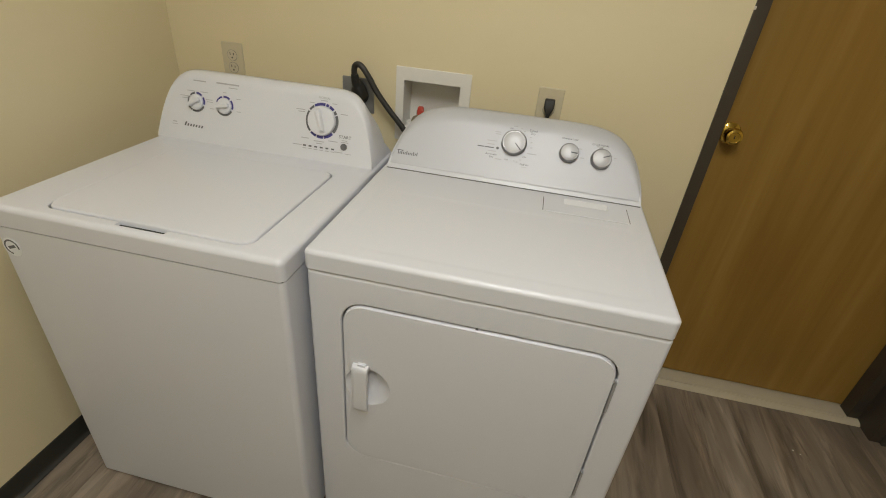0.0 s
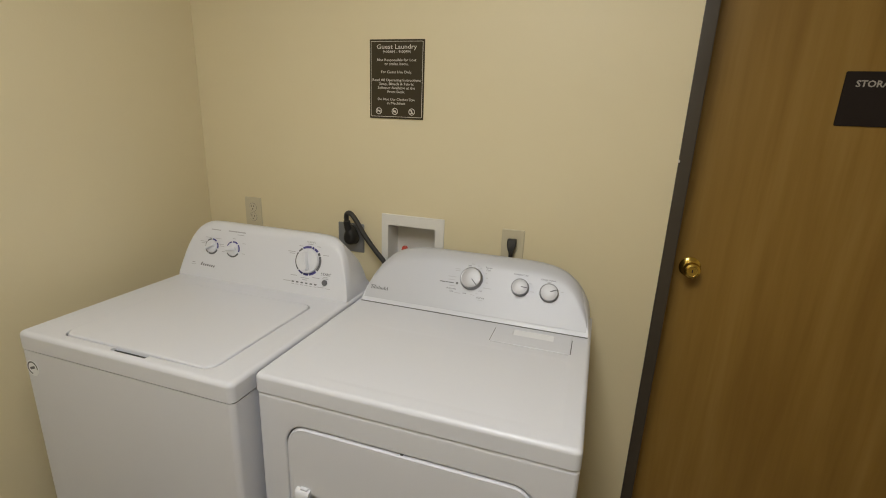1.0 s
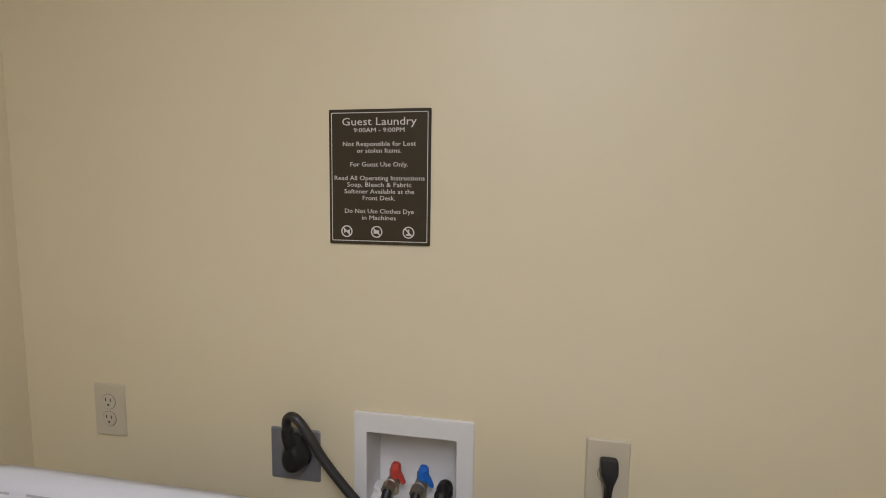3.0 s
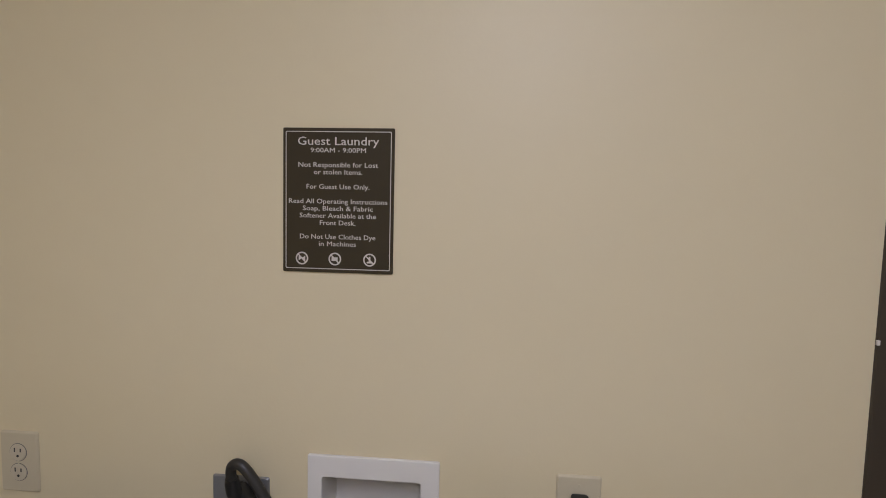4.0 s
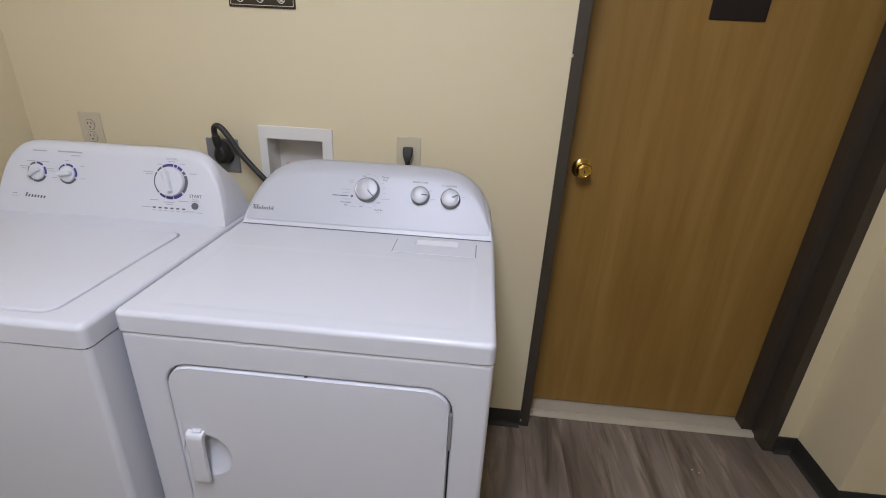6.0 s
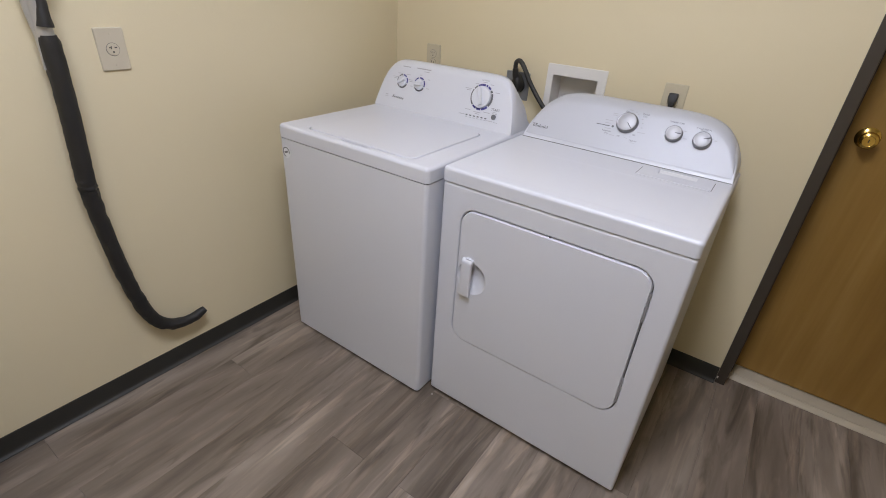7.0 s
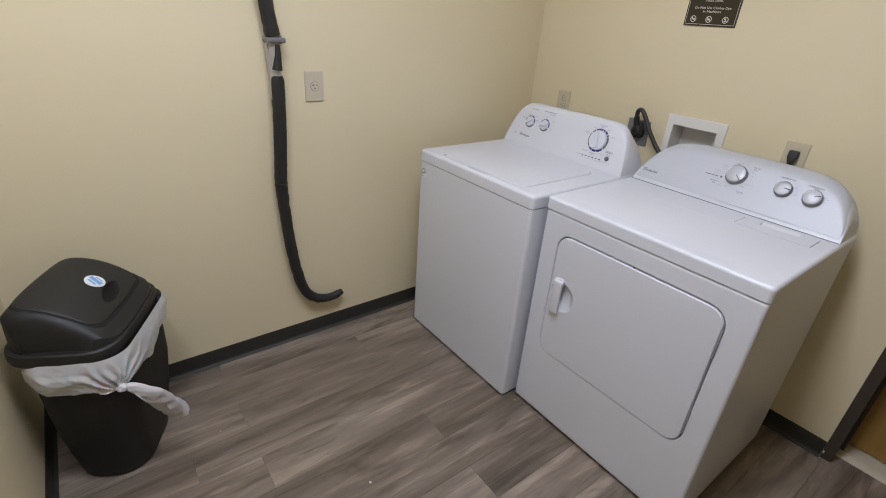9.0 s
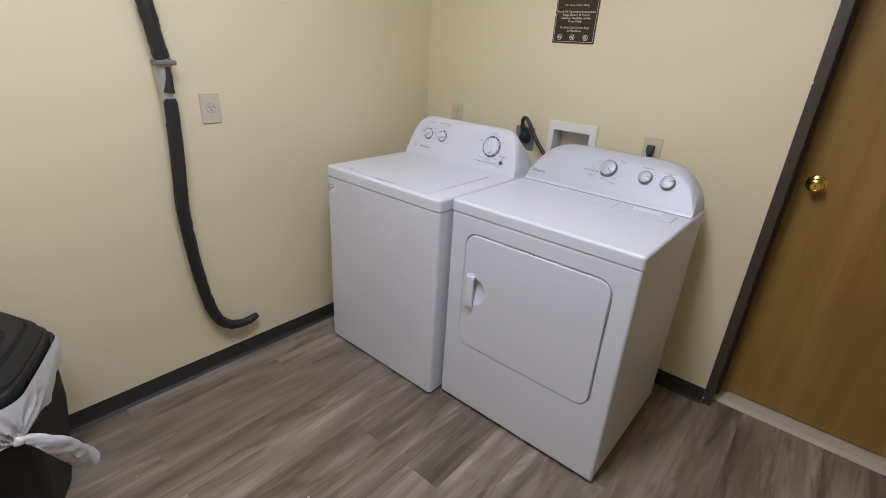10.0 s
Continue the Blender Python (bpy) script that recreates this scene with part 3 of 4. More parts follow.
def dryer():
    d = thing("clothes_dryer", "white front-loading clothes dryer with a silver console and closed door", "clothes dryer", "laundry machines", at=(1.232, -0.5, 0))
    x0, x1, front, rear, top = 0.868, 1.598, -0.797, -0.135, 0.919
    xc = (x0 + x1) / 2
    part("cabinet", bx(x0 + 0.006, x1 - 0.003, front + 0.05, rear, 0.014, 0.8735, 0.006, 2), M_ENAMEL, d, "white enamelled steel cabinet")
    # Grey filler in the seam below the top; its tone stands for shade.
    part("seam", bx(x0 + 0.02, x1 - 0.02, front + 0.03, rear - 0.02, 0.872, 0.892), M_SEAM, d, "seam under the top, its shade put into the colour")
    for fx in (x0 + 0.06, x1 - 0.06):
        for fy in (front + 0.09, rear - 0.06):
            part("foot", disc([(0.02, 0.0), (0.02, 0.007), (0.012, 0.012), (0.012, 0.02)], 12), M_BLACK, d, "black levelling foot", m=Matrix.Translation((fx, fy, 0)))
    # front panel with the door's opening, lying in x and z
    dx0, dx1, dz0, dz1 = 0.949, 1.522, 0.315, 0.803
    fx0, fx1, fz0, fz1 = x0 + 0.004, x1 - 0.001, 0.014, 0.8735
    m = at2(ON_BACK, (fx0 + fx1) / 2, (fz0 + fz1) / 2, -(front + 0.048))
    part("front_panel", ring_plate(fx1 - fx0, fz1 - fz0, 0.008, dx1 - dx0 + 0.007, dz1 - dz0 + 0.007, 0.0535, ((dx0 + dx1 - fx0 - fx1) / 2, (dz0 + dz1 - fz0 - fz1) / 2), 0.046, 0.0045, edge=0.010), M_ENAMEL, d, "white enamelled front panel", m=m, smooth=50)
    # Added grey sheet behind the door; its tone gives the shade in the gap.
    part("door_gap_backing", bx(dx0 - 0.02, dx1 + 0.02, front + 0.026, front + 0.04, dz0 - 0.02, dz1 + 0.02), M_SEAM, d)
    dm = at2(ON_BACK, (dx0 + dx1) / 2, (dz0 + dz1) / 2, -(front + 0.022))
    o = [rounded(dx1 - dx0 - k, dz1 - dz0 - k, 0.05 - k / 2, 10) for k in (0, 0, 0.006, 0.016, 0.03)]
    leaf = part("dryer_door", loft([[(x, y, z) for x, y in q] for q, z in zip(o, (0, 0.017, 0.0225, 0.0215, 0.0235))]), M_ENAMEL, d, "white rectangular dryer door with rounded corners", m=dm, smooth=60)
    # finger recess beside the handle: a crisp, deep upper end that runs out softly below
    bowl = bmesh.new()
    bmesh.ops.create_uvsphere(bowl, u_segments=72, v_segments=48, radius=1)
    bmesh.ops.transform(bowl, matrix=Matrix.Translation((1.006, front - 0.011, 0.561)) @ Matrix.Rotation(radians(-13), 4, "X") @ Matrix.Diagonal((0.058, 0.024, 0.074, 1)), verts=bowl.verts)
    carve(leaf, bowl)
    # bent strap handle: rounded over into the door at the top, free edge over the recess
    hx0, hx1, hz0, hz1 = 0.9725, 1.010, 0.505, 0.639
    prof = [(0.0, 0.003), (0.010, 0.001), (0.014, -0.004), (0.0155, -0.012), (0.016, -0.03), (0.0165, -0.09), (0.0155, -0.128), (0.0135, -0.1335), (0.009, -0.134), (0.0085, -0.03), (0.006, -0.012), (-0.003, -0.006)]
    strap = loft([[(x, front - o * k - 0.001, hz1 + dz) for o, dz in prof] for x, k in ((hx0, 0.80), (hx0 + 0.004, 0.95), (hx0 + 0.010, 1.0), (hx1 - 0.004, 1.03), (hx1 - 0.001, 1.0), (hx1, 0.93))])
    part("door_handle", strap, M_PLASTIC, leaf, "white plastic strap handle", smooth=45)
    part("handle_tab", bx(0.984, 1.004, front - 0.009, front + 0.001, 0.640, 0.6455, 0.002, 2), M_PLASTIC, leaf)
    for hz in (0.705, 0.415):
        part("hinge", bx(dx1 - 0.001, dx1 + 0.0045, front - 0.003, front + 0.008, hz - 0.045, hz + 0.045, 0.001), M_HINGE, d, "grey steel hinge edge")
    part("door_pin", bx(1.234, 1.240, front + 0.003, front + 0.008, 0.803, 0.8065, 0.0005), M_SEAM, d)
    # top
    # pressed steel top: rolled edge, flat rim, shallow soft dish ahead of the console
    cy, dish = (front + rear) / 2, (front + 0.036, -0.448)
    er = 0.011
    rings = [(x1 - x0, rear - front, 0.014, 0, 0.8755)]
    rings += [(x1 - x0 - 2 * er * (1 - math.cos(q)), rear - front - 2 * er * (1 - math.cos(q)), 0.014 - er * (1 - math.cos(q)), 0, top - er * (1 - math.sin(q))) for q in [math.pi / 2 * k / 6 for k in range(7)]]
    dw, dd, dy = x1 - x0 - 0.084, dish[1] - dish[0], (dish[0] + dish[1]) / 2 - cy
    rings += [(dw, dd, 0.03, dy, top), (dw - 0.006, dd - 0.006, 0.028, dy, top - 0.0002), (dw - 0.022, dd - 0.022, 0.022, dy, top - 0.0009), (dw - 0.030, dd - 0.030, 0.018, dy, top - 0.0011)]
    deck = part("top_panel", loft([[(x + xc, y + cy + oy, z) for x, y in rounded(w, h, r, 8)] for w, h, r, oy, z in rings]), M_ENAMEL, d, "white enamelled top with a shallow dish", smooth=50)
    tm = Matrix.Translation((0, 0, top))
    # lint filter cover: slots at both ends, a scooped finger pull at the back edge
    lx0, lx1, ly0, ly1 = 1.335, 1.548, -0.424, -0.318
    cover = part("lint_cover", plate(lx1 - lx0, ly1 - ly0, 0.006, 0.0016, 0.0008), M_ENAMEL, d, "white lint filter cover", m=tm @ Matrix.Translation(((lx0 + lx1) / 2, (ly0 + ly1) / 2, 0)))
    for sx in (lx0 - 0.0008, lx1 + 0.0008):
        part("cover_slot", bx(sx - 0.0011, sx + 0.0011, ly0 + 0.004, -0.336, top - 0.001, top + 0.0006), M_SEAM, d, "thin grey slot")
    part("cover_slot", bx(lx0 + 0.004, lx1 - 0.004, ly0 - 0.0012, ly0 - 0.0002, top - 0.001, top + 0.0004), M_SOFTPRINT, d)
    px0, px1, py0, py1 = 1.387, 1.500, -0.366, -0.328
    for holed in (cover, deck):
        carve(holed, bx(px0, px1, py0, py1, top - 0.014, top + 0.01, 0.002, 2))
    # The sloping face carries its highlight as a brighter white.
    part("finger_pull", loft([[(px0, py0, top - 0.0145), (px1, py0, top - 0.0145), (px1, py0, top - 0.011), (px0, py0, top - 0.011)], [(px0, py0 + 0.010, top - 0.0145), (px1, py0 + 0.010, top - 0.0145), (px1, py0 + 0.010, top - 0.010), (px0, py0 + 0.010, top - 0.010)],
                              [(px0, py1, top - 0.0145), (px1, py1, top - 0.0145), (px1, py1, top + 0.0005), (px0, py1, top + 0.0005)]]), M_PULL, d, "glossy white sloping finger pull, lamp reflection put into its colour", smooth=20)
    # console: white shell, silver fascia
    fm = face_matrix(-0.302, 0.9185, 34)
    con = part("console", console(1.236, 0.354, fm, 0.1905, 5.5, -0.14, drop=0.012, cols=72), M_PLASTIC, d, "white plastic console shell", smooth=60)
    part("fascia", console(1.236, 0.3465, at2(fm, 0, 0.014), 0.1798, 5.7, -0.144, lift=0.0030, round_top=0.035, drop=0.008, cols=72), M_SILVER, d, "silver painted control fascia", smooth=60)

    def on(x, v, z=0.0034, turn=0.0):
        return at2(fm, x + (0.0135 if x > 1.33 else 0.008 if x > 1.1 else 0.0), v - 0.001, z, turn)

    for kx, kv, r, turn, name in ((1.221, 0.122, 0.0345, 135, "cycle_knob"), (1.367, 0.116, 0.026, 92, "temperature_knob"), (1.453, 0.112, 0.027, 66, "signal_knob")):
        part(name, disc([(r * 1.03, 0), (r * 1.03, 0.003), (r, 0.005), (r, 0.012), (r * 0.975, 0.0145), (r * 0.93, 0.0155), (r * 0.87, 0.0145)], 56), M_CHROME, con, "chrome rimmed dial", m=on(kx, kv))
        part("knob_cap", disc([(r * 0.87, 0.0125), (r * 0.865, 0.0150), (r * 0.8, 0.0162), (r * 0.5, 0.0175), (r * 0.2, 0.018)], 56), M_KNOBFACE, con, "satin silver dial face", m=on(kx, kv))
        part("pointer", bx(-0.0014, 0.0014, r * 0.15, r * 0.84, 0.0160, 0.0186, 0.0004, 1), M_GREYPRINT, con, m=on(kx, kv, 0.0034, -turn))
    for txt, x, v, s in (("Timed", 1.268, 0.164, 0.0085), ("Dry", 1.268, 0.156, 0.0085), ("TEMPERATURE", 1.364, 0.156, 0.0068), ("CYCLE SIGNAL", 1.447, 0.151, 0.0068), ("Automatic", 1.163, 0.083, 0.0075), ("Dry", 1.165, 0.075, 0.0075), ("Fluff Air", 1.259, 0.066, 0.0075),
                         ("OFF", 1.207, 0.163, 0.006), ("OFF", 1.255, 0.087, 0.006), ("OFF", 1.207, 0.073, 0.006), ("OFF", 1.449, 0.143, 0.0055)):
        part("lettering", lettering(txt, s), M_GREYPRINT, con, m=on(x, v))
    for x, bw in ((1.1305, 0.018), (1.1545, 0.026)):
        part("energy_mark", bar(bw, 0.0027), M_GREYPRINT, con, m=on(x, 0.1015))
    part("energy_leaf", disc([(0.004, 0), (0.004, 0.0006)], 10), M_GREYPRINT, con, m=on(1.178, 0.102))
    for x, v, bw, bh in ((1.172, 0.148, 0.018, 0.003), (1.173, 0.142, 0.016, 0.003), (1.159, 0.121, 0.028, 0.003), (1.158, 0.111, 0.022, 0.003), (1.164, 0.092, 0.024, 0.003), (1.185, 0.0715, 0.02, 0.003), (1.218, 0.170, 0.012, 0.003), (1.236, 0.166, 0.006, 0.003), (1.244, 0.16, 0.006, 0.003),
                         (1.263, 0.145, 0.006, 0.004), (1.268, 0.131, 0.006, 0.004), (1.27, 0.116, 0.006, 0.004), (1.274, 0.099, 0.028, 0.003), (1.245, 0.078, 0.006, 0.003), (1.229, 0.073, 0.005, 0.003), (1.237, 0.071, 0.005, 0.003), (1.259, 0.059, 0.016, 0.0022),
                         (1.368, 0.1435, 0.011, 0.003), (1.395, 0.133, 0.011, 0.003), (1.404, 0.109, 0.012, 0.003), (1.447, 0.1465, 0.02, 0.0018), (1.478, 0.125, 0.008, 0.003), (1.49, 0.121, 0.008, 0.003)):
        part("caption_bar", bar(bw * 0.92, bh * 0.72), M_SOFTPRINT, con, m=on(x, v))
    # makers mark: a row of plain strokes, and a small bar over it
    part("maker_mark", strokes(0.060, 0.0085, (1.25, 0.8, 1.25, 0.8, 0.8, 1.25, 0.8, 0.8, 0.8, 1.25, 0.8, 1.25), 0.0), M_GREYPRINT, con, "dark grey makers mark", m=on(0.9355, 0.044))
    part("maker_mark", bar(0.018, 0.0018), M_GREYPRINT, con, m=on(0.913, 0.0555))
    part("console_seam", bx(0.8825, 1.5885, -0.3065, -0.296, 0.9185, 0.9200), M_SEAM, d)
    return d


washer()
dryer()


# ---------------------------------------------------------------- signs
def wide(bm, width):
    """Scale a line of words along x to a given width, centred on 0."""
    xs = [v.co.x for v in bm.verts]
    mid, k = (min(xs) + max(xs)) / 2, width / (max(xs) - min(xs))
    for v in bm.verts:
        v.co.x = (v.co.x - mid) * k
    return bm


def laundry_sign():
    x0, x1, z0, z1, t = 0.763, 0.965, 1.486, 1.744, 0.004
    w, h = x1 - x0, z1 - z0
    s = thing("laundry_sign", "dark brown plastic sign with cream lettering and border on the wall", "sign", at=((x0 + x1) / 2, 0, (z0 + z1) / 2))
    part("sign_plate", plate(w, h, 0.002, t, 0.0008), M_SIGN, s, "dark brown sign plate", m=at2(ON_BACK, (x0 + x1) / 2, (z0 + z1) / 2))
    bw, bh = w - 0.010, h - 0.012
    part("border", ring_plate(bw, bh, 0.002, bw - 0.0028, bh - 0.0028, 0.0012, (0, 0), 0.0007, 0.0002, 2), M_SIGNTEXT, s, "thin cream border line", m=at2(ON_BACK, (x0 + x1) / 2, (z0 + z1) / 2, t - 0.0003))
    lines = (("Guest Laundry", 0.093, 303, 0.0205, 0.0), ("9:00AM - 9:00PM", 0.154, 207, 0.0118, 0.0), ("Not Responsible for Lost", 0.254, 298, 0.0122, 0.0), ("or stolen Items.", 0.303, 182, 0.0122, 0.0),
             ("For Guest Use Only.", 0.404, 236, 0.0122, 0.0), ("Read All Operating Instructions", 0.505, 370, 0.0122, 0.0), ("Soap, Bleach & Fabric", 0.554, 264, 0.0122, 0.0), ("Softener Available at the", 0.604, 288, 0.0122, 0.0),
             ("Front Desk.", 0.653, 134, 0.0122, 0.0), ("Do Not Use Clothes Dye", 0.751, 285, 0.0122, 0.0), ("in Machines", 0.80, 140, 0.0122, 0.0))
    for body, f, px, size, bold in lines:
        part("lettering", wide(lettering(body, size, 0.0006, bold=bold), px / 416 * w), M_SIGNTEXT, s, m=at2(ON_BACK, (x0 + x1) / 2, z1 - f * h, t + 0.0004), smooth=0)
    for f, kind in ((0.176, 0), (0.478, 1), (0.793, 2)):
        m = at2(ON_BACK, x0 + f * w, z1 - 0.904 * h, t + 0.0001)
        part("symbol_ring", arc_band(0.0092, 0.0116, 0, 360, 0.0006, 28), M_SIGNTEXT, s, m=m)
        part("symbol_slash", bx(-0.0011, 0.0011, -0.0098, 0.0098, 0, 0.0007), M_SIGNTEXT, s, m=m @ Matrix.Rotation(radians(45), 4, "Z"))
        if kind == 0:
            g = loft([[(-0.006, -0.004, z), (0, 0, z), (0.006, -0.004, z), (0.006, 0.004, z), (0, 0.001, z), (-0.006, 0.004, z)] for z in (0, 0.0006)])
        elif kind == 1:
            g = bx(-0.006, 0.005, -0.0035, 0.003, 0, 0.0006)
        else:
            g = bx(-0.005, 0.005, -0.006, -0.003, 0, 0.0006)
            bx(-0.0015, 0.0015, -0.004, 0.006, 0, 0.0006, bm=g)
        part("symbol_shape", g, M_SIGNTEXT, s, m=m)
    return s


def storage_sign():
    x0, x1, z0, z1 = 2.197, 2.363, 1.519, 1.669
    s = thing("storage_sign", "dark brown square plastic sign fixed to the brown door", "sign", at=((x0 + x1) / 2, 0.145, (z0 + z1) / 2))
    part("sign_plate", plate(x1 - x0, z1 - z0, 0.004, 0.004, 0.001), M_STORSIGN, s, "dark brown sign plate", m=at2(ON_BACK, (x0 + x1) / 2, (z0 + z1) / 2, -0.1445))
    part("lettering", wide(lettering("STORAGE", 0.025, 0.0008, bold=0.0005), 0.112), M_STORTEXT, s, "cream capital lettering", m=at2(ON_BACK, (x0 + x1) / 2 + 0.001, z1 - 0.034, -0.1402), smooth=0)
    return s


laundry_sign()
storage_sign()


# ---------------------------------------------------------------- outlets, plugs, cords
def receptacle(parent, m, r=0.017, level=False):
    part("socket_seam", disc([(r * 1.07, 0), (r * 1.07, 0.0009)], 28), M_SEAM, parent, m=m)
    part("socket_face", disc([(r, 0), (r, 0.0018), (r * 0.96, 0.0024)], 28), M_ALMOND, parent, m=m)
    if level:
        for q in ((-0.0105, -0.0035, 0.0035, 0.0062), (-0.0048, -0.0028, 0.0005, 0.0095), (0.0045, 0.0115, 0.0035, 0.0062)):
            part("slot", bx(*q, 0.0021, 0.0027), M_GAP, parent, m=m)
    for sx, hh in () if level else ((-0.0062, 0.0042), (0.0062, 0.0036)):
        part("slot", bx(sx - 0.0012, sx + 0.0012, 0.001, 0.001 + hh * 2, 0.0021, 0.0027), M_GAP, parent, m=m)
    part("slot", disc([(0.0027, 0.0021), (0.0027, 0.0027)], 12), M_GAP, parent, m=m @ Matrix.Translation((0, -0.007, 0)))


def outlet(wall_m, x, z, w, h, label, sockets, mat, screws=(), level=False):
    p = wall_m @ Vector((x, z, 0))
    o = thing("wall_outlet", label, "outlet", at=tuple(p))
    lo = [[(a, c, zz) for a, c in rounded(w - k, h - k, 0.004, 4)] for k, zz in ((0, 0), (0, 0.0015), (0.003, 0.0045), (0.007, 0.0058))]
    part("cover_plate", loft(lo), mat, o, "moulded plastic cover plate", m=at2(wall_m, x, z))
    for dz in sockets:
        receptacle(o, at2(wall_m, x, z + dz, 0.0052), level=level)
    for dz in screws:
        part("screw", disc([(0.003, 0), (0.003, 0.0008), (0.0022, 0.0012)], 10), mat, o, m=at2(wall_m, x, z + dz, 0.0056))
    return o


outlet(ON_BACK, 0.227, 1.090, 0.079, 0.122, "ivory duplex wall outlet above the washing machine", (0.02, -0.02), M_IVORY, (0.0,))
outlet(ON_BACK, 1.3085, 1.074, 0.079, 0.124, "ivory wall outlet with a black plug pushed in", (-0.004,), M_IVORY, (0.045,))
outlet(ON_LEFT, -1.269, 1.169, 0.078, 0.117, "almond single wall outlet beside the insulated pipe", (0.0,), M_ALMOND, (0.042, -0.042), True)

pl = thing("heavy_outlet", "square grey steel outlet plate with a heavy appliance socket", "outlet", at=(0.680, 0, 1.035))
part("cover_plate", loft([[(a, c, zz) for a, c in rounded(0.111 - k, 0.113 - k, 0.004, 4)] for k, zz in ((0, 0), (0, 0.002), (0.004, 0.0045))]), M_STEEL, pl, "brushed grey steel plate", m=at2(ON_BACK, 0.680, 1.035))
part("socket_face", disc([(0.027, 0), (0.027, 0.003), (0.025, 0.004)], 28), M_BLACK, pl, "black round socket", m=at2(ON_BACK, 0.690, 1.036, 0.004))

cord = thing("dryer_power_cord", "thick black power cord looping down behind the dryer", "power cord", at=(0.68, -0.04, 1.0))
body = [[(0.690 + a, -0.009 - y, 1.040 + c) for a, c in [(w * math.cos(q) * (1.0 if math.sin(q) < 0 else 1 - 0.45 * math.sin(q) ** 2), hh * math.sin(q) * (0.85 if math.sin(q) < 0 else 1.5)) for q in [2 * math.pi * k / 28 for k in range(28)]]]
        for y, w, hh in ((0, 0.0265, 0.0305), (0.009, 0.0285, 0.034), (0.023, 0.0265, 0.032), (0.033, 0.020, 0.026), (0.038, 0.011, 0.015))]
part("plug", loft(body), M_BLACK, cord, "black moulded right-angle plug")
part("strain_relief", tube([Vector((0.687, -0.032, 1.070)), Vector((0.684, -0.036, 1.085)), Vector((0.682, -0.038, 1.100)), Vector((0.682, -0.039, 1.108))], lambda f: 0.0145 - 0.0035 * f + 0.0007 * math.sin(f * 40), 16), M_BLACK, cord, "ribbed strain relief")
part("cable", tube(smooth_path([(0.682, -0.038, 1.098), (0.6815, -0.041, 1.118), (0.686, -0.045, 1.134), (0.698, -0.048, 1.141), (0.713, -0.050, 1.134), (0.734, -0.050, 1.107), (0.763, -0.050, 1.062), (0.806, -0.050, 1.010), (0.850, -0.050, 0.962), (0.912, -0.052, 0.88), (0.95, -0.06, 0.76), (0.97, -0.075, 0.6), (0.97, -0.1, 0.5), (0.97, -0.138, 0.46)], 7), 0.0093, 14), M_CORD, cord, "thick black cable")

small = thing("washer_power_cord", "thin black power cord plugged into the ivory outlet", "power cord", at=(1.3085, -0.02, 1.07))
part("plug", loft([[(1.3085 + x, -0.008 - d / 2 + y, z) for x, y in rounded(2 * w, d, 0.004, 3)] for z, w, d in ((1.105, 0.0138, 0.016), (1.1035, 0.0152, 0.018), (1.094, 0.0158, 0.021), (1.083, 0.0152, 0.0235), (1.078, 0.0135, 0.025), (1.063, 0.0076, 0.027), (1.050, 0.0056, 0.026), (1.04, 0.0050, 0.025))][::-1]), M_BLACK, small, "small black tapered plug", smooth=30)
part("neck", tube([Vector((1.3077, -0.022, 1.07)), Vector((1.306, -0.025, 1.048)), Vector((1.305, -0.0265, 1.025))], lambda f: 0.0056 - 0.001 * f, 12), M_BLACK, small)
part("cable", tube(smooth_path([(1.305, -0.026, 1.04), (1.3045, -0.027, 1.0), (1.303, -0.03, 0.93), (1.30, -0.04, 0.8), (1.27, -0.06, 0.6), (1.2, -0.07, 0.3), (1.12, -0.075, 0.06), (1.06, -0.08, 0.006)], 6), 0.0042, 10), M_CORD, small, "thin black cable")

# ---------------------------------------------------------------- valve box
box = thing("washer_valve_box", "white valve box in the wall with red and blue taps", "valve box", at=(0.934, 0, 1.04))
ox0, ox1, oz0, oz1 = 0.811, 1.058, 0.905, 1.144
ix0, ix1, iz0, iz1 = 0.8385, 1.0235, 0.945, 1.1025
part("flange", ring_plate(ox1 - ox0, oz1 - oz0, 0.003, ix1 - ix0, iz1 - iz0, 0.004, ((ix0 + ix1 - ox0 - ox1) / 2, (iz0 + iz1 - oz0 - oz1) / 2), 0.006, 0.002), M_BOX, box, "flat white flange", m=at2(ON_BACK, (ox0 + ox1) / 2, (oz0 + oz1) / 2, 0.0005))
t = 0.003
for name, q in (("box_back", (ix0, ix1, 0.086, 0.089, iz0, iz1)), ("box_side", (ix0 - t, ix0, 0.0, 0.089, iz0 - t, iz1 + t)), ("box_side", (ix1, ix1 + t, 0.0, 0.089, iz0 - t, iz1 + t)), ("box_top", (ix0, ix1, 0, 0.089, iz1, iz1 + t)), ("box_bottom", (ix0, ix1, 0, 0.089, iz0 - t, iz0))):
    part(name, bx(*q), M_BOX, box)
part("drain_grommet", disc([(0.02, 0), (0.02, 0.012), (0.016, 0.015)], 20), M_BOX, box, m=Matrix.Translation((0.856, 0.05, iz0)))
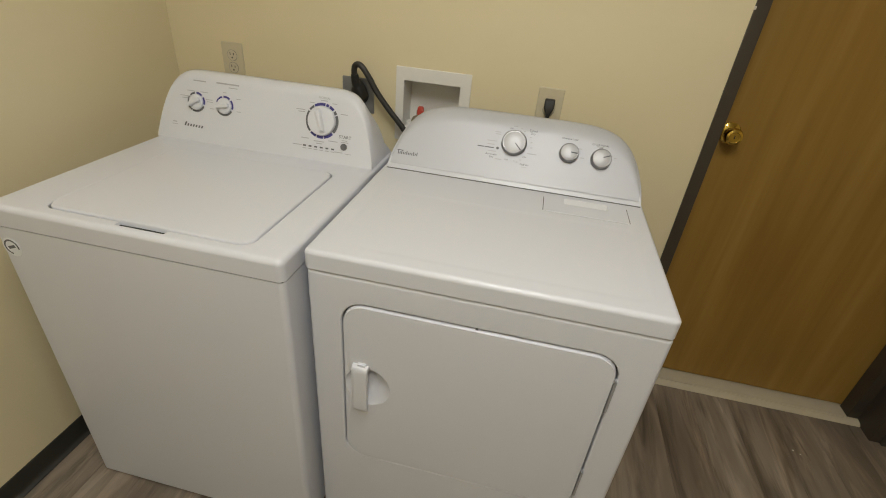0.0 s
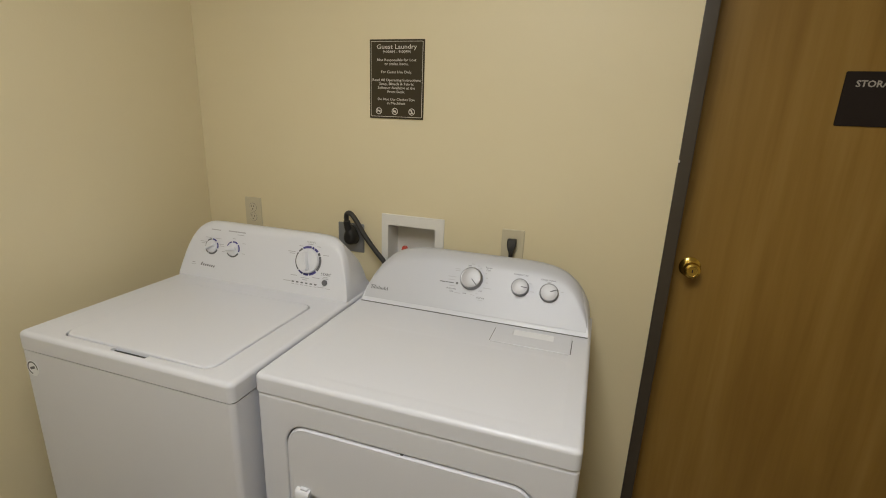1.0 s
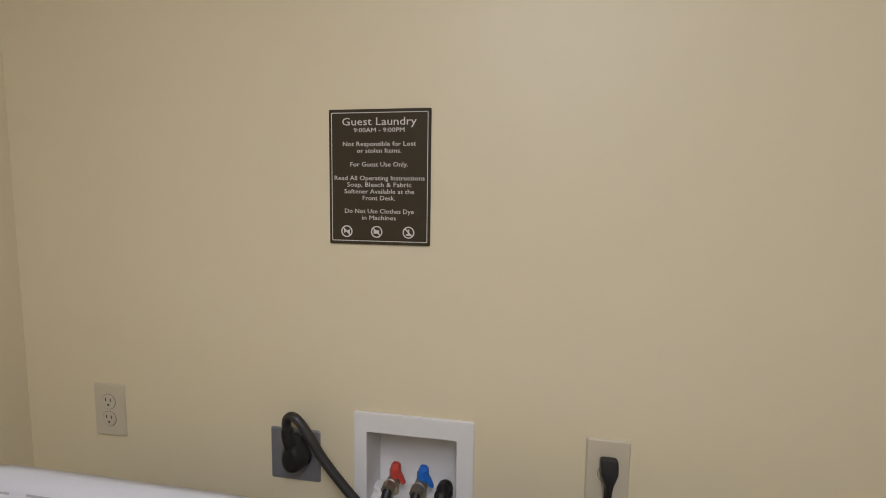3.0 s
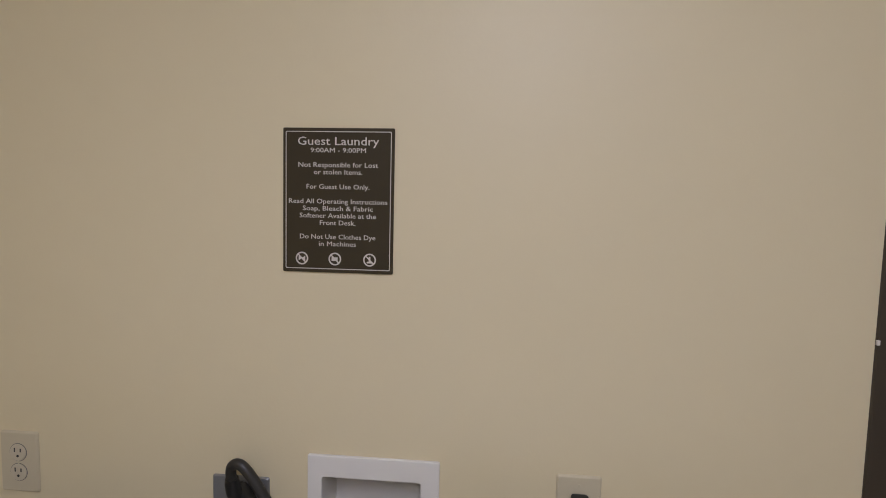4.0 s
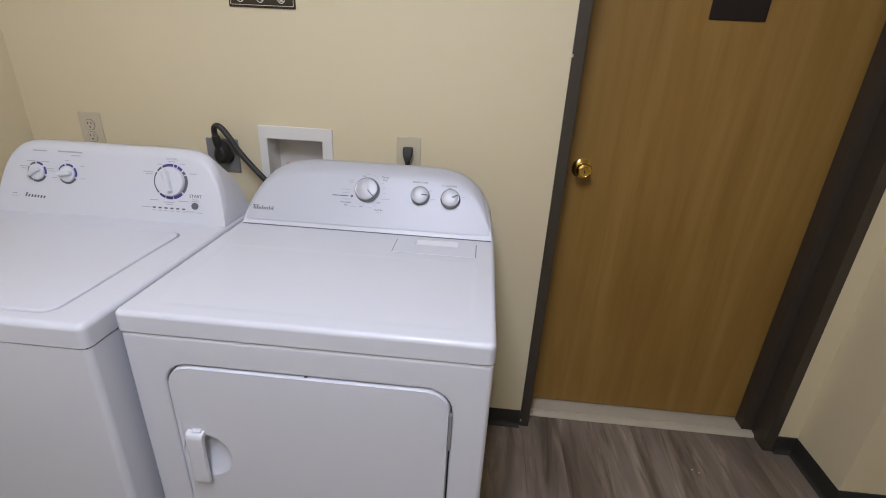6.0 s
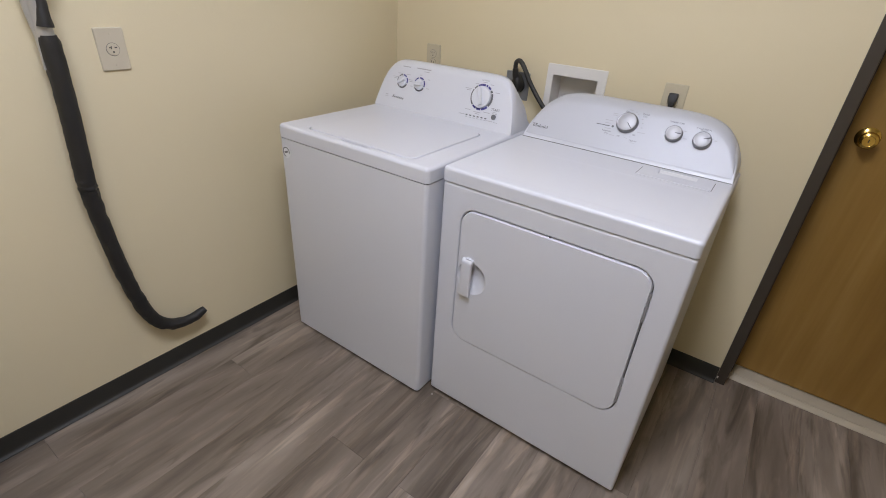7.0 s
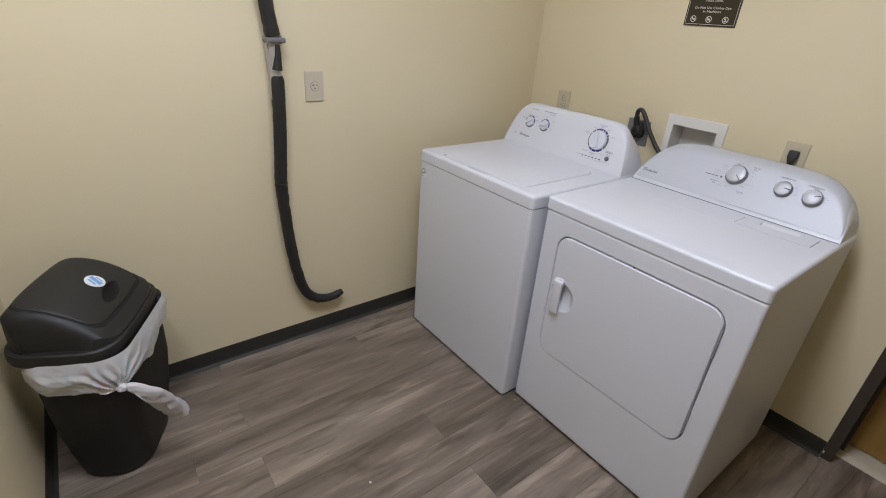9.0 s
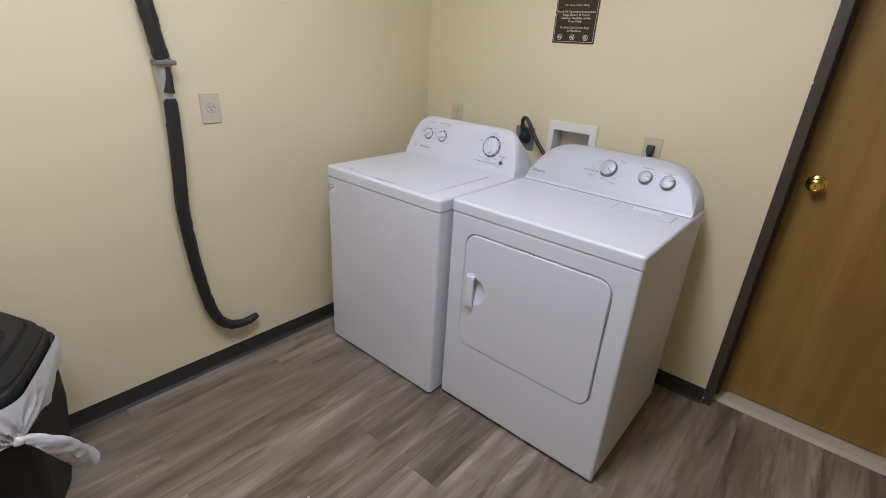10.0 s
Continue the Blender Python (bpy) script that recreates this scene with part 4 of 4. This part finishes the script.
for vx, mat, lab in ((0.886, M_RED, "red tap handle"), (0.947, M_BLUE, "blue tap handle")):
    v = part("valve_body", disc([(0.011, -0.008), (0.011, 0.012), (0.0135, 0.014), (0.0135, 0.026), (0.010, 0.030), (0.010, 0.046), (0.007, 0.048)], 18), M_VALVE, box, "dull brass valve body", m=Matrix.Translation((vx - 0.004, 0.045, iz0 + 0.008)))
    part("valve_outlet", disc([(0.0125, 0), (0.0125, 0.018), (0.010, 0.02)], 16), M_VALVE, box, m=Matrix.Translation((vx - 0.006, 0.040, iz0 + 0.028)) @ Matrix.Rotation(radians(80), 4, "X"))
    part("tap_handle", loft([[(vx + a + sh, 0.045 + c, iz0 + 0.012 + z) for a, c in rounded(w2, d2, 0.004, 3)] for z, w2, d2, sh in ((0.026, 0.021, 0.020, 0.0), (0.042, 0.021, 0.020, 0.0), (0.051, 0.020, 0.017, 0.0), (0.056, 0.014, 0.012, 0.0))]), mat, box, lab)
    part("tap_lever", loft([[(vx + a, 0.034 + c, iz0 + 0.012 + z) for a, c in ((x - 0.004, -0.005), (x + 0.004, -0.005), (x + 0.004, 0.005), (x - 0.004, 0.005))] for x, z in ((0.006, 0.048), (0.014, 0.035), (0.020, 0.020))]), mat, box, lab)
    hose = thing("water_hose", "black rubber water hose screwed to the valve", "hose", at=(vx, 0.03, iz0))
    part("hose_nut", disc([(0.0145, 0), (0.0145, 0.014), (0.011, 0.016)], 8), M_VALVE, hose, "brass hose nut", m=Matrix.Translation((vx - 0.008, 0.022, iz0 + 0.029)) @ Matrix.Rotation(radians(100), 4, "X"))
    part("hose", tube(smooth_path([(vx - 0.008, 0.012, iz0 + 0.026), (vx - 0.010, -0.006, iz0 + 0.006), (vx - 0.014, -0.022, iz0 - 0.035), (vx - 0.03, -0.05, iz0 - 0.08), (vx - 0.06, -0.06, iz0 - 0.3), (vx - 0.1, -0.07, iz0 - 0.6)], 6), 0.0105, 12), M_BLACK, hose, "black rubber hose")
dh = thing("drain_hose", "black corrugated drain hose hooked into the valve box", "hose", at=(0.992, 0.03, iz0))
part("hose", tube(smooth_path([(0.995, 0.055, iz0 - 0.002), (0.995, 0.052, iz0 + 0.022), (0.993, 0.03, iz0 + 0.034), (0.99, 0.0, iz0 + 0.022), (0.985, -0.03, iz0 - 0.02), (0.97, -0.05, iz0 - 0.2), (0.93, -0.06, iz0 - 0.6)], 8), lambda f: 0.0135 + 0.0008 * math.sin(f * 220), 14), M_BLACK, dh, "black corrugated hose")

# ---------------------------------------------------------------- insulated pipe on the side wall
PX = 0.034
pipe = thing("insulated_pipe", "pipe in black foam sleeves clipped to the wall", "pipe", at=(0.03, -1.43, 1.0))


def yz(pts, x=PX):
    return [(x, y, z) for y, z in pts]


part("upper_sleeve", tube(smooth_path(yz([(-1.537, 2.66), (-1.52, 2.4), (-1.50, 2.1), (-1.476, 1.8), (-1.455, 1.56), (-1.440, 1.43), (-1.431, 1.36), (-1.429, 1.347)]), 10), lambda f: 0.0255 - 0.006 * max(0, f - 0.95) / 0.05, 18, 0.18), M_FOAM, pipe, "creased black foam sleeve")
part("bare_pipe", tube(smooth_path(yz([(-1.429, 1.40), (-1.430, 1.33), (-1.428, 1.22), (-1.428, 1.05)], PX - 0.003), 6), 0.0205, 16, 0.05), M_TAPE, pipe, "pipe wrapped in silver tape")
part("tape_flap", tube(smooth_path(yz([(-1.446, 1.325), (-1.447, 1.27), (-1.444, 1.2), (-1.449, 1.13)], PX - 0.006), 6), lambda f: 0.012 - 0.006 * f, 10, 0.2), M_TAPE, pipe, "loose silver tape")
part("strap", tube(smooth_path(yz([(-1.421, 1.322), (-1.421, 1.29), (-1.424, 1.262), (-1.427, 1.235)], PX + 0.012), 5), lambda f: 0.010 + 0.008 * f, 12, 0.12), M_FOAM, pipe, "black tape strap")
part("middle_sleeve", tube(smooth_path(yz([(-1.425, 1.215), (-1.4255, 1.18), (-1.428, 1.08), (-1.436, 0.95), (-1.444, 0.83), (-1.4455, 0.803)]), 9), lambda f: 0.0205 + 0.004 * min(1, f * 7) - 0.003 * max(0, f - 0.93) / 0.07, 18, 0.10), M_FOAM, pipe, "black foam sleeve")
part("tape_joint", tube(smooth_path(yz([(-1.444, 0.832), (-1.4455, 0.81), (-1.4455, 0.79), (-1.443, 0.768)]), 6), lambda f: 0.0215 + 0.0035 * abs(math.sin(f * 9.0)), 18, 0.2), M_FOAM, pipe, "bulging tape joint")
part("lower_sleeve", tube(smooth_path(yz([(-1.4445, 0.79), (-1.443, 0.72), (-1.437, 0.62), (-1.424, 0.48), (-1.407, 0.37), (-1.388, 0.295), (-1.362, 0.244), (-1.325, 0.212), (-1.283, 0.198), (-1.245, 0.196), (-1.215, 0.201)]), 8), lambda f: 0.0232 + 0.0015 * max(0, 1 - f * 9) - 0.006 * max(0, f - 0.5) / 0.5, 18, 0.16), M_FOAM, pipe, "black foam sleeve bent to the end")
part("end_cap", tube(smooth_path(yz([(-1.243, 0.1955), (-1.222, 0.199), (-1.204, 0.206), (-1.193, 0.2105)]), 5), lambda f: 0.0178 - 0.006 * f * f, 16, 0.2), M_FOAM, pipe, "taped pipe end")
part("wall_clip", bx(0.001, PX + 0.03, -1.458, -1.392, 1.328, 1.345, 0.005, 3), M_CLIP, pipe, "grey wall clip")
part("clip_tab", bx(0.001, 0.02, -1.402, -1.390, 1.322, 1.35, 0.004, 2), M_CLIP, pipe)


# ---------------------------------------------------------------- waste bin
from mathutils.bvhtree import BVHTree


def waste_bin():
    cx, cy, yaw = 0.282, -2.136, -26.75
    R = Matrix.Translation((cx, cy, 0)) @ Matrix.Rotation(radians(yaw), 4, "Z")
    wb = thing("waste_bin", "black swing-top waste bin with a white liner hanging out", "waste bin", at=(cx, cy, 0))

    def loop(w, d, z, r, dx=0.0, dy=0.0, n=8):
        return [(x + dx, y + dy - 0.007 - 0.017 * max(0, 1 - z / 0.31), z) for x, y in rounded(w, d, r, n)]

    part("bin_body", loft([loop(0.280, 0.205, 0.0, 0.085), loop(0.292, 0.216, 0.006, 0.088), loop(0.312, 0.226, 0.05, 0.09), loop(0.336, 0.239, 0.12, 0.088), loop(0.356, 0.25, 0.2, 0.082), loop(0.374, 0.258, 0.31, 0.076), loop(0.388, 0.262, 0.519, 0.076), loop(0.392, 0.264, 0.524, 0.076)]), M_BINBODY, wb, "tapered black plastic body, darkened for shade", m=R, smooth=60)
    # lid: rolled rim, upright cheeks at both ends, top that curves down to the front
    LX, LY = 0.003, -0.02

    def even(w, d, r, bow, count=112, lean=1.9):
        """A rounded rectangle with evenly spaced points and slightly bowed sides."""
        pts = rounded(w, d, r, 12)
        sums = [0.0]
        for p, q in zip(pts, pts[1:] + pts[:1]):
            sums.append(sums[-1] + math.hypot(q[0] - p[0], q[1] - p[1]))
        res, k = [], 0
        for i in range(count):
            want = sums[-1] * i / count
            while sums[k + 1] < want:
                k += 1
            f = (want - sums[k]) / max(1e-9, sums[k + 1] - sums[k])
            p, q = pts[k], pts[(k + 1) % len(pts)]
            x, y = p[0] + (q[0] - p[0]) * f, p[1] + (q[1] - p[1]) * f
            res.append((x * (1 + 2 * bow * 0.5 / w * (1 - (2 * y / d) ** 2)), y * (1 + 2 * bow * (1.0 if y > 0 else lean) / d * (1 - (2 * x / w) ** 2))))
        return res

    def crest(x, y):
        """Height of the lid's top at a place in the bin's own directions."""
        ends = max(0.0, 1 - abs((x - LX) / 0.181) ** 15) ** 0.5
        back = max(0.0, 1 - max(0.0, (-y - 0.10) / 0.072) ** 3) ** 0.5
        return 0.557 + max(0.0, 0.671 + 0.012 * (1 - ((x - LX) / 0.18) ** 2) - 2.5 * (y + 0.10) ** 2 - 0.557) * ends * back

    def on_lid(w, d, r, bow, z, dx=LX, dy=LY):
        return [(x + dx, y + dy, z) for x, y in even(w, d, r, bow)]

    rim = [on_lid(w, d, 0.062, 0.012, z) for w, d, z in ((0.372, 0.252, 0.516), (0.386, 0.266, 0.5155), (0.393, 0.273, 0.520), (0.395, 0.275, 0.528), (0.395, 0.275, 0.545), (0.391, 0.271, 0.553), (0.382, 0.262, 0.557), (0.372, 0.256, 0.557))]
    skin = []
    for k in (1.0, 0.993, 0.985, 0.975, 0.963, 0.948, 0.93, 0.91, 0.885, 0.85, 0.8, 0.72, 0.62, 0.5, 0.38, 0.25, 0.12, 0.03):
        skin.append([(x + LX, y + LY, crest(x + LX, y + LY)) for x, y in [(p * k, q * k) for p, q in even(0.374, 0.258, 0.080, 0.012)]])
    lid = part("lid", loft(rim + skin), M_LID, wb, "black plastic lid with a rolled rim", m=R, smooth=45)

    def cover(grow, low, high, inset=0.0):
        base = even(0.292 + grow, 0.198 + grow, 0.034, 0.010)
        loops = [[(x + LX - 0.003, y - 0.023, crest(x + LX, y - 0.023) + low) for x, y in base]]
        for k, up in ((1.0, high - 0.0012), (0.988, high), (0.94, high), (0.86, high), (0.76, high), (0.64, high), (0.5, high), (0.36, high), (0.22, high), (0.1, high), (0.02, high)):
            loops.append([(x * k + LX - 0.003, y * k - 0.023, crest(x * k + LX, y * k - 0.023) + up) for x, y in base])
        return loft(loops)

    # No groove is cut: this dark sheet, just proud of the lid, draws its shade.
    gap = part("panel_gap", cover(0.012, -0.004, 0.0016), M_PANELGAP, wb, m=R, smooth=60)
    panel = part("swing_panel", cover(0.0, -0.012, 0.0048), M_LID, wb, "curved black swing panel", m=R, smooth=45)
    seat = BVHTree.FromPolygons([v.co.copy() for v in panel.data.vertices], [tuple(p.vertices) for p in panel.data.polygons])

    def on_panel(x, y, lift):
        """A frame lying on the panel at a place given in the bin's own directions."""
        q = R @ Vector((x, y, 0)) - wb.location
        hit, nor, _, _ = seat.ray_cast(Vector((q.x, q.y, 2)), Vector((0, 0, -1)))
        return Matrix.Translation(hit + wb.location + nor * lift) @ nor.to_track_quat("Z", "Y").to_matrix().to_4x4()

    # half-moon finger scoop, deepest uphill
    slope = R @ Matrix.Translation((-0.016, 0.062, crest(-0.016, 0.062) + 0.0084)) @ Matrix.Rotation(radians(-10), 4, "Z") @ Matrix.Rotation(radians(-18), 4, "X")
    for holed in (lid, gap, panel):
        scoop = bmesh.new()
        bmesh.ops.create_uvsphere(scoop, u_segments=48, v_segments=24, radius=1)
        bmesh.ops.transform(scoop, matrix=slope @ Matrix.Diagonal((0.060, 0.042, 0.0098, 1)), verts=scoop.verts)
        carve(holed, scoop)
    sm = on_panel(-0.024, 0.010, 0.0004) @ Matrix.Rotation(radians(62), 4, "Z")
    part("sticker", disc([(0.0275, -0.003), (0.0275, 0.0006), (0.027, 0.001)], 32), M_STICKWHITE, panel, "round white and blue sticker", m=sm)
    part("sticker_print", merge(merge(bx(-0.021, 0.021, -0.010, 0.003, 0.0008, 0.0016), bx(-0.014, 0.014, 0.007, 0.0135, 0.0008, 0.0016)), bx(-0.012, 0.013, -0.0175, -0.0135, 0.0008, 0.0016)), M_STICKBLUE, panel, "blue printed bars", m=sm)
    # liner: gathered skirt below the rim, lowest by the knot
    knot = Vector((0.171, 0.096, 0.418))
    outline = even(0.402, 0.264, 0.074, 0.004, 220, 1.0)
    rows = []
    for j in range(23):
        f = j / 22
        row = []
        for x, y in outline:
            a = math.atan2(y, x)
            near = math.exp(-(((x - 0.17) ** 2 + (y - 0.10) ** 2) / 0.0032))
            depth = 0.106 + (0.014 if y > 0.05 else 0.0) + 0.008 * near + 0.006 * math.sin(a * 5 + 0.6)
            if y > 0.05:
                depth -= 0.045 * min(1, max(0, (0.04 - x) / 0.22))
            fold = noise.noise(Vector((x * 24, y * 24, f * 2.0 + 3))) * 0.013 + noise.noise(Vector((x * 55 + f * 7, y * 55 - f * 5, f * 6))) * 0.007 + (abs(noise.noise(Vector((x * 38 - f * 6, y * 38 + f * 4, f * 4 + 9)))) - 0.2) * 0.006
            puff = 1.012 + 0.055 * math.sin(math.pi * min(1, f * 0.95)) + fold * 1.8 * min(1, f * 3) - 0.01 * f
            px, py = x * puff, y * puff
            z = 0.527 - depth * f + 0.012 * noise.noise(Vector((x * 18, y * 18, 7))) * f
            # pleats that run together at the knot
            along, rise = (x - 0.17) - (y - 0.10), z - 0.414
            fan = 7.5 * math.atan2(rise + 0.004, along) + 2.2 * noise.noise(Vector((along * 14, rise * 14, 0)))
            pleat = 0.0085 * math.exp(-(along * along + rise * rise) / 0.014) * (1 - 2 * abs(math.sin(fan))) * min(1, f * 2.5) * min(1, math.hypot(along, rise) / 0.045)
            px, py = px + pleat * math.cos(a) * 1.4, py + pleat * math.sin(a) * 1.4
            pull = near * f ** 1.5 * 0.75
            row.append((px + (knot.x + 0.012 - px) * pull, py + (knot.y + 0.012 - py) * pull, z + (knot.z - z) * pull))
        rows.append(row)
    inner = [(x * 0.93, y * 0.92, z + 0.008) for x, y, z in rows[-1]]
    liner = part("liner", loft(rows + [inner], False, False), M_BAG, wb, "thin white bin liner folded over the rim", m=R, smooth=80)
    kb = bmesh.new()
    bmesh.ops.create_icosphere(kb, subdivisions=3, radius=0.013)
    for v in kb.verts:
        v.co *= 1 + 0.45 * noise.noise(v.co * 90)
    bmesh.ops.translate(kb, verts=kb.verts, vec=knot + Vector((0.016, 0.018, 0.0)))
    part("liner_knot", kb, M_BAG, liner, "tied white knot", m=R, smooth=80)
    # the knot's tail hangs out towards the room
    start = R @ (knot + Vector((0.018, 0.02, 0.0)))
    end = Vector((0.478, -1.995, 0.236))
    mid = start.lerp(end, 0.45) + Vector((0.012, 0.01, 0.022))
    path = smooth_path([start, start.lerp(mid, 0.4) + Vector((0, 0, 0.012)), mid, mid.lerp(end, 0.6) + Vector((0, 0, 0.004)), end, end + Vector((0.0, 0.008, -0.026))], 6)
    loops = []
    for i, q in enumerate(path):
        f = i / (len(path) - 1)
        d = (path[min(i + 1, len(path) - 1)] - path[max(i - 1, 0)]).normalized()
        side = Vector((0.25, 0.25, 1)).cross(d).normalized()
        side, up = d.cross(side).normalized(), side
        w = 0.007 + 0.024 * min(1, f * 2.2) * (1 if f < 0.85 else 1 - (f - 0.85) * 2.5)
        th = 0.005 + 0.011 * math.sin(math.pi * min(1, f * 1.1))
        loops.append([q + side * math.cos(a) * w * (1 + 0.28 * noise.noise(q * 46 + Vector((math.cos(a), math.sin(a), 0)) * 1.5)) + up * math.sin(a) * th * (1 + 0.65 * noise.noise(q * 46 + Vector((math.cos(a) * 3.5, math.sin(a) * 3.5, 0))))
                      for a in [2 * math.pi * k / 24 for k in range(24)]])
    part("liner_tail", loft(loops), M_BAG, liner, "twisted white liner tail", smooth=80)
    return wb


waste_bin()

# crumbs on the floor
for cx, cy, r in ((0.903, -1.519, 0.0042), (0.400, -1.876, 0.0019), (0.773, -1.878, 0.0021), (0.898, -0.815, 0.0026), (2.419, -0.141, 0.0030), (2.440, -0.152, 0.0024)):
    cb = bmesh.new()
    bmesh.ops.create_icosphere(cb, subdivisions=2, radius=r)
    for v in cb.verts:
        v.co *= 1 + 0.4 * noise.noise(v.co * 300)
        v.co.z *= 0.5
    bmesh.ops.rotate(cb, verts=cb.verts, matrix=Matrix.Rotation(cx * 9, 3, "Z"))
    zlow = min(v.co.z for v in cb.verts)
    bmesh.ops.translate(cb, verts=cb.verts, vec=(cx, cy, -zlow))
    solid("paper_crumb", cb, M_DEBRIS, "small white paper crumb on the plank floor", "crumb")


# ---------------------------------------------------------------- floor planks
PLANK_W, PLANK_L, ROW0 = 0.150, 1.21, -0.006
JOINTS = {0: -1.785, 1: -1.185, 2: -1.787, 3: -0.78, 4: -1.789, 5: -1.186, 6: -0.80, 7: -1.188, **{k: -1.15 for k in range(11, 19)}}
plank_mesh = {}


def plank(length):
    key = round(length, 3)
    if key not in plank_mesh:
        w, l, g, c = PLANK_W / 2 - 0.0002, key / 2 - 0.0003, 0.005, 0.0005
        loops = [[(sx * (w - k), sy * (l - k), z) for sx, sy in ((1, 1), (-1, 1), (-1, -1), (1, -1))] for k, z in ((0, -g), (0, -c), (c, 0))]
        plank_mesh[key] = mesh_of(loft(loops), M_PLANK, "plank", 0)
    return plank_mesh[key]


pick = random.Random(5)
for row in range(-1, 27):
    x = ROW0 + (row + 0.5) * PLANK_W
    joint = JOINTS.get(row, -1.172 - pick.choice((0.0, 0.39, 0.59, 0.8)))
    y = joint
    while y < 0.2:
        y += PLANK_L
    north = 0.0585 if DOOR_L < x < DOOR_R else 0.02
    while y > -3.5:
        a, c = max(y - PLANK_L, -3.5), min(y, north)
        if c - a > 0.03:
            ob = new("plank", plank(c - a))
            ob.location = (x, (a + c) / 2, 0)
            ob.parent = floor
        y -= PLANK_L
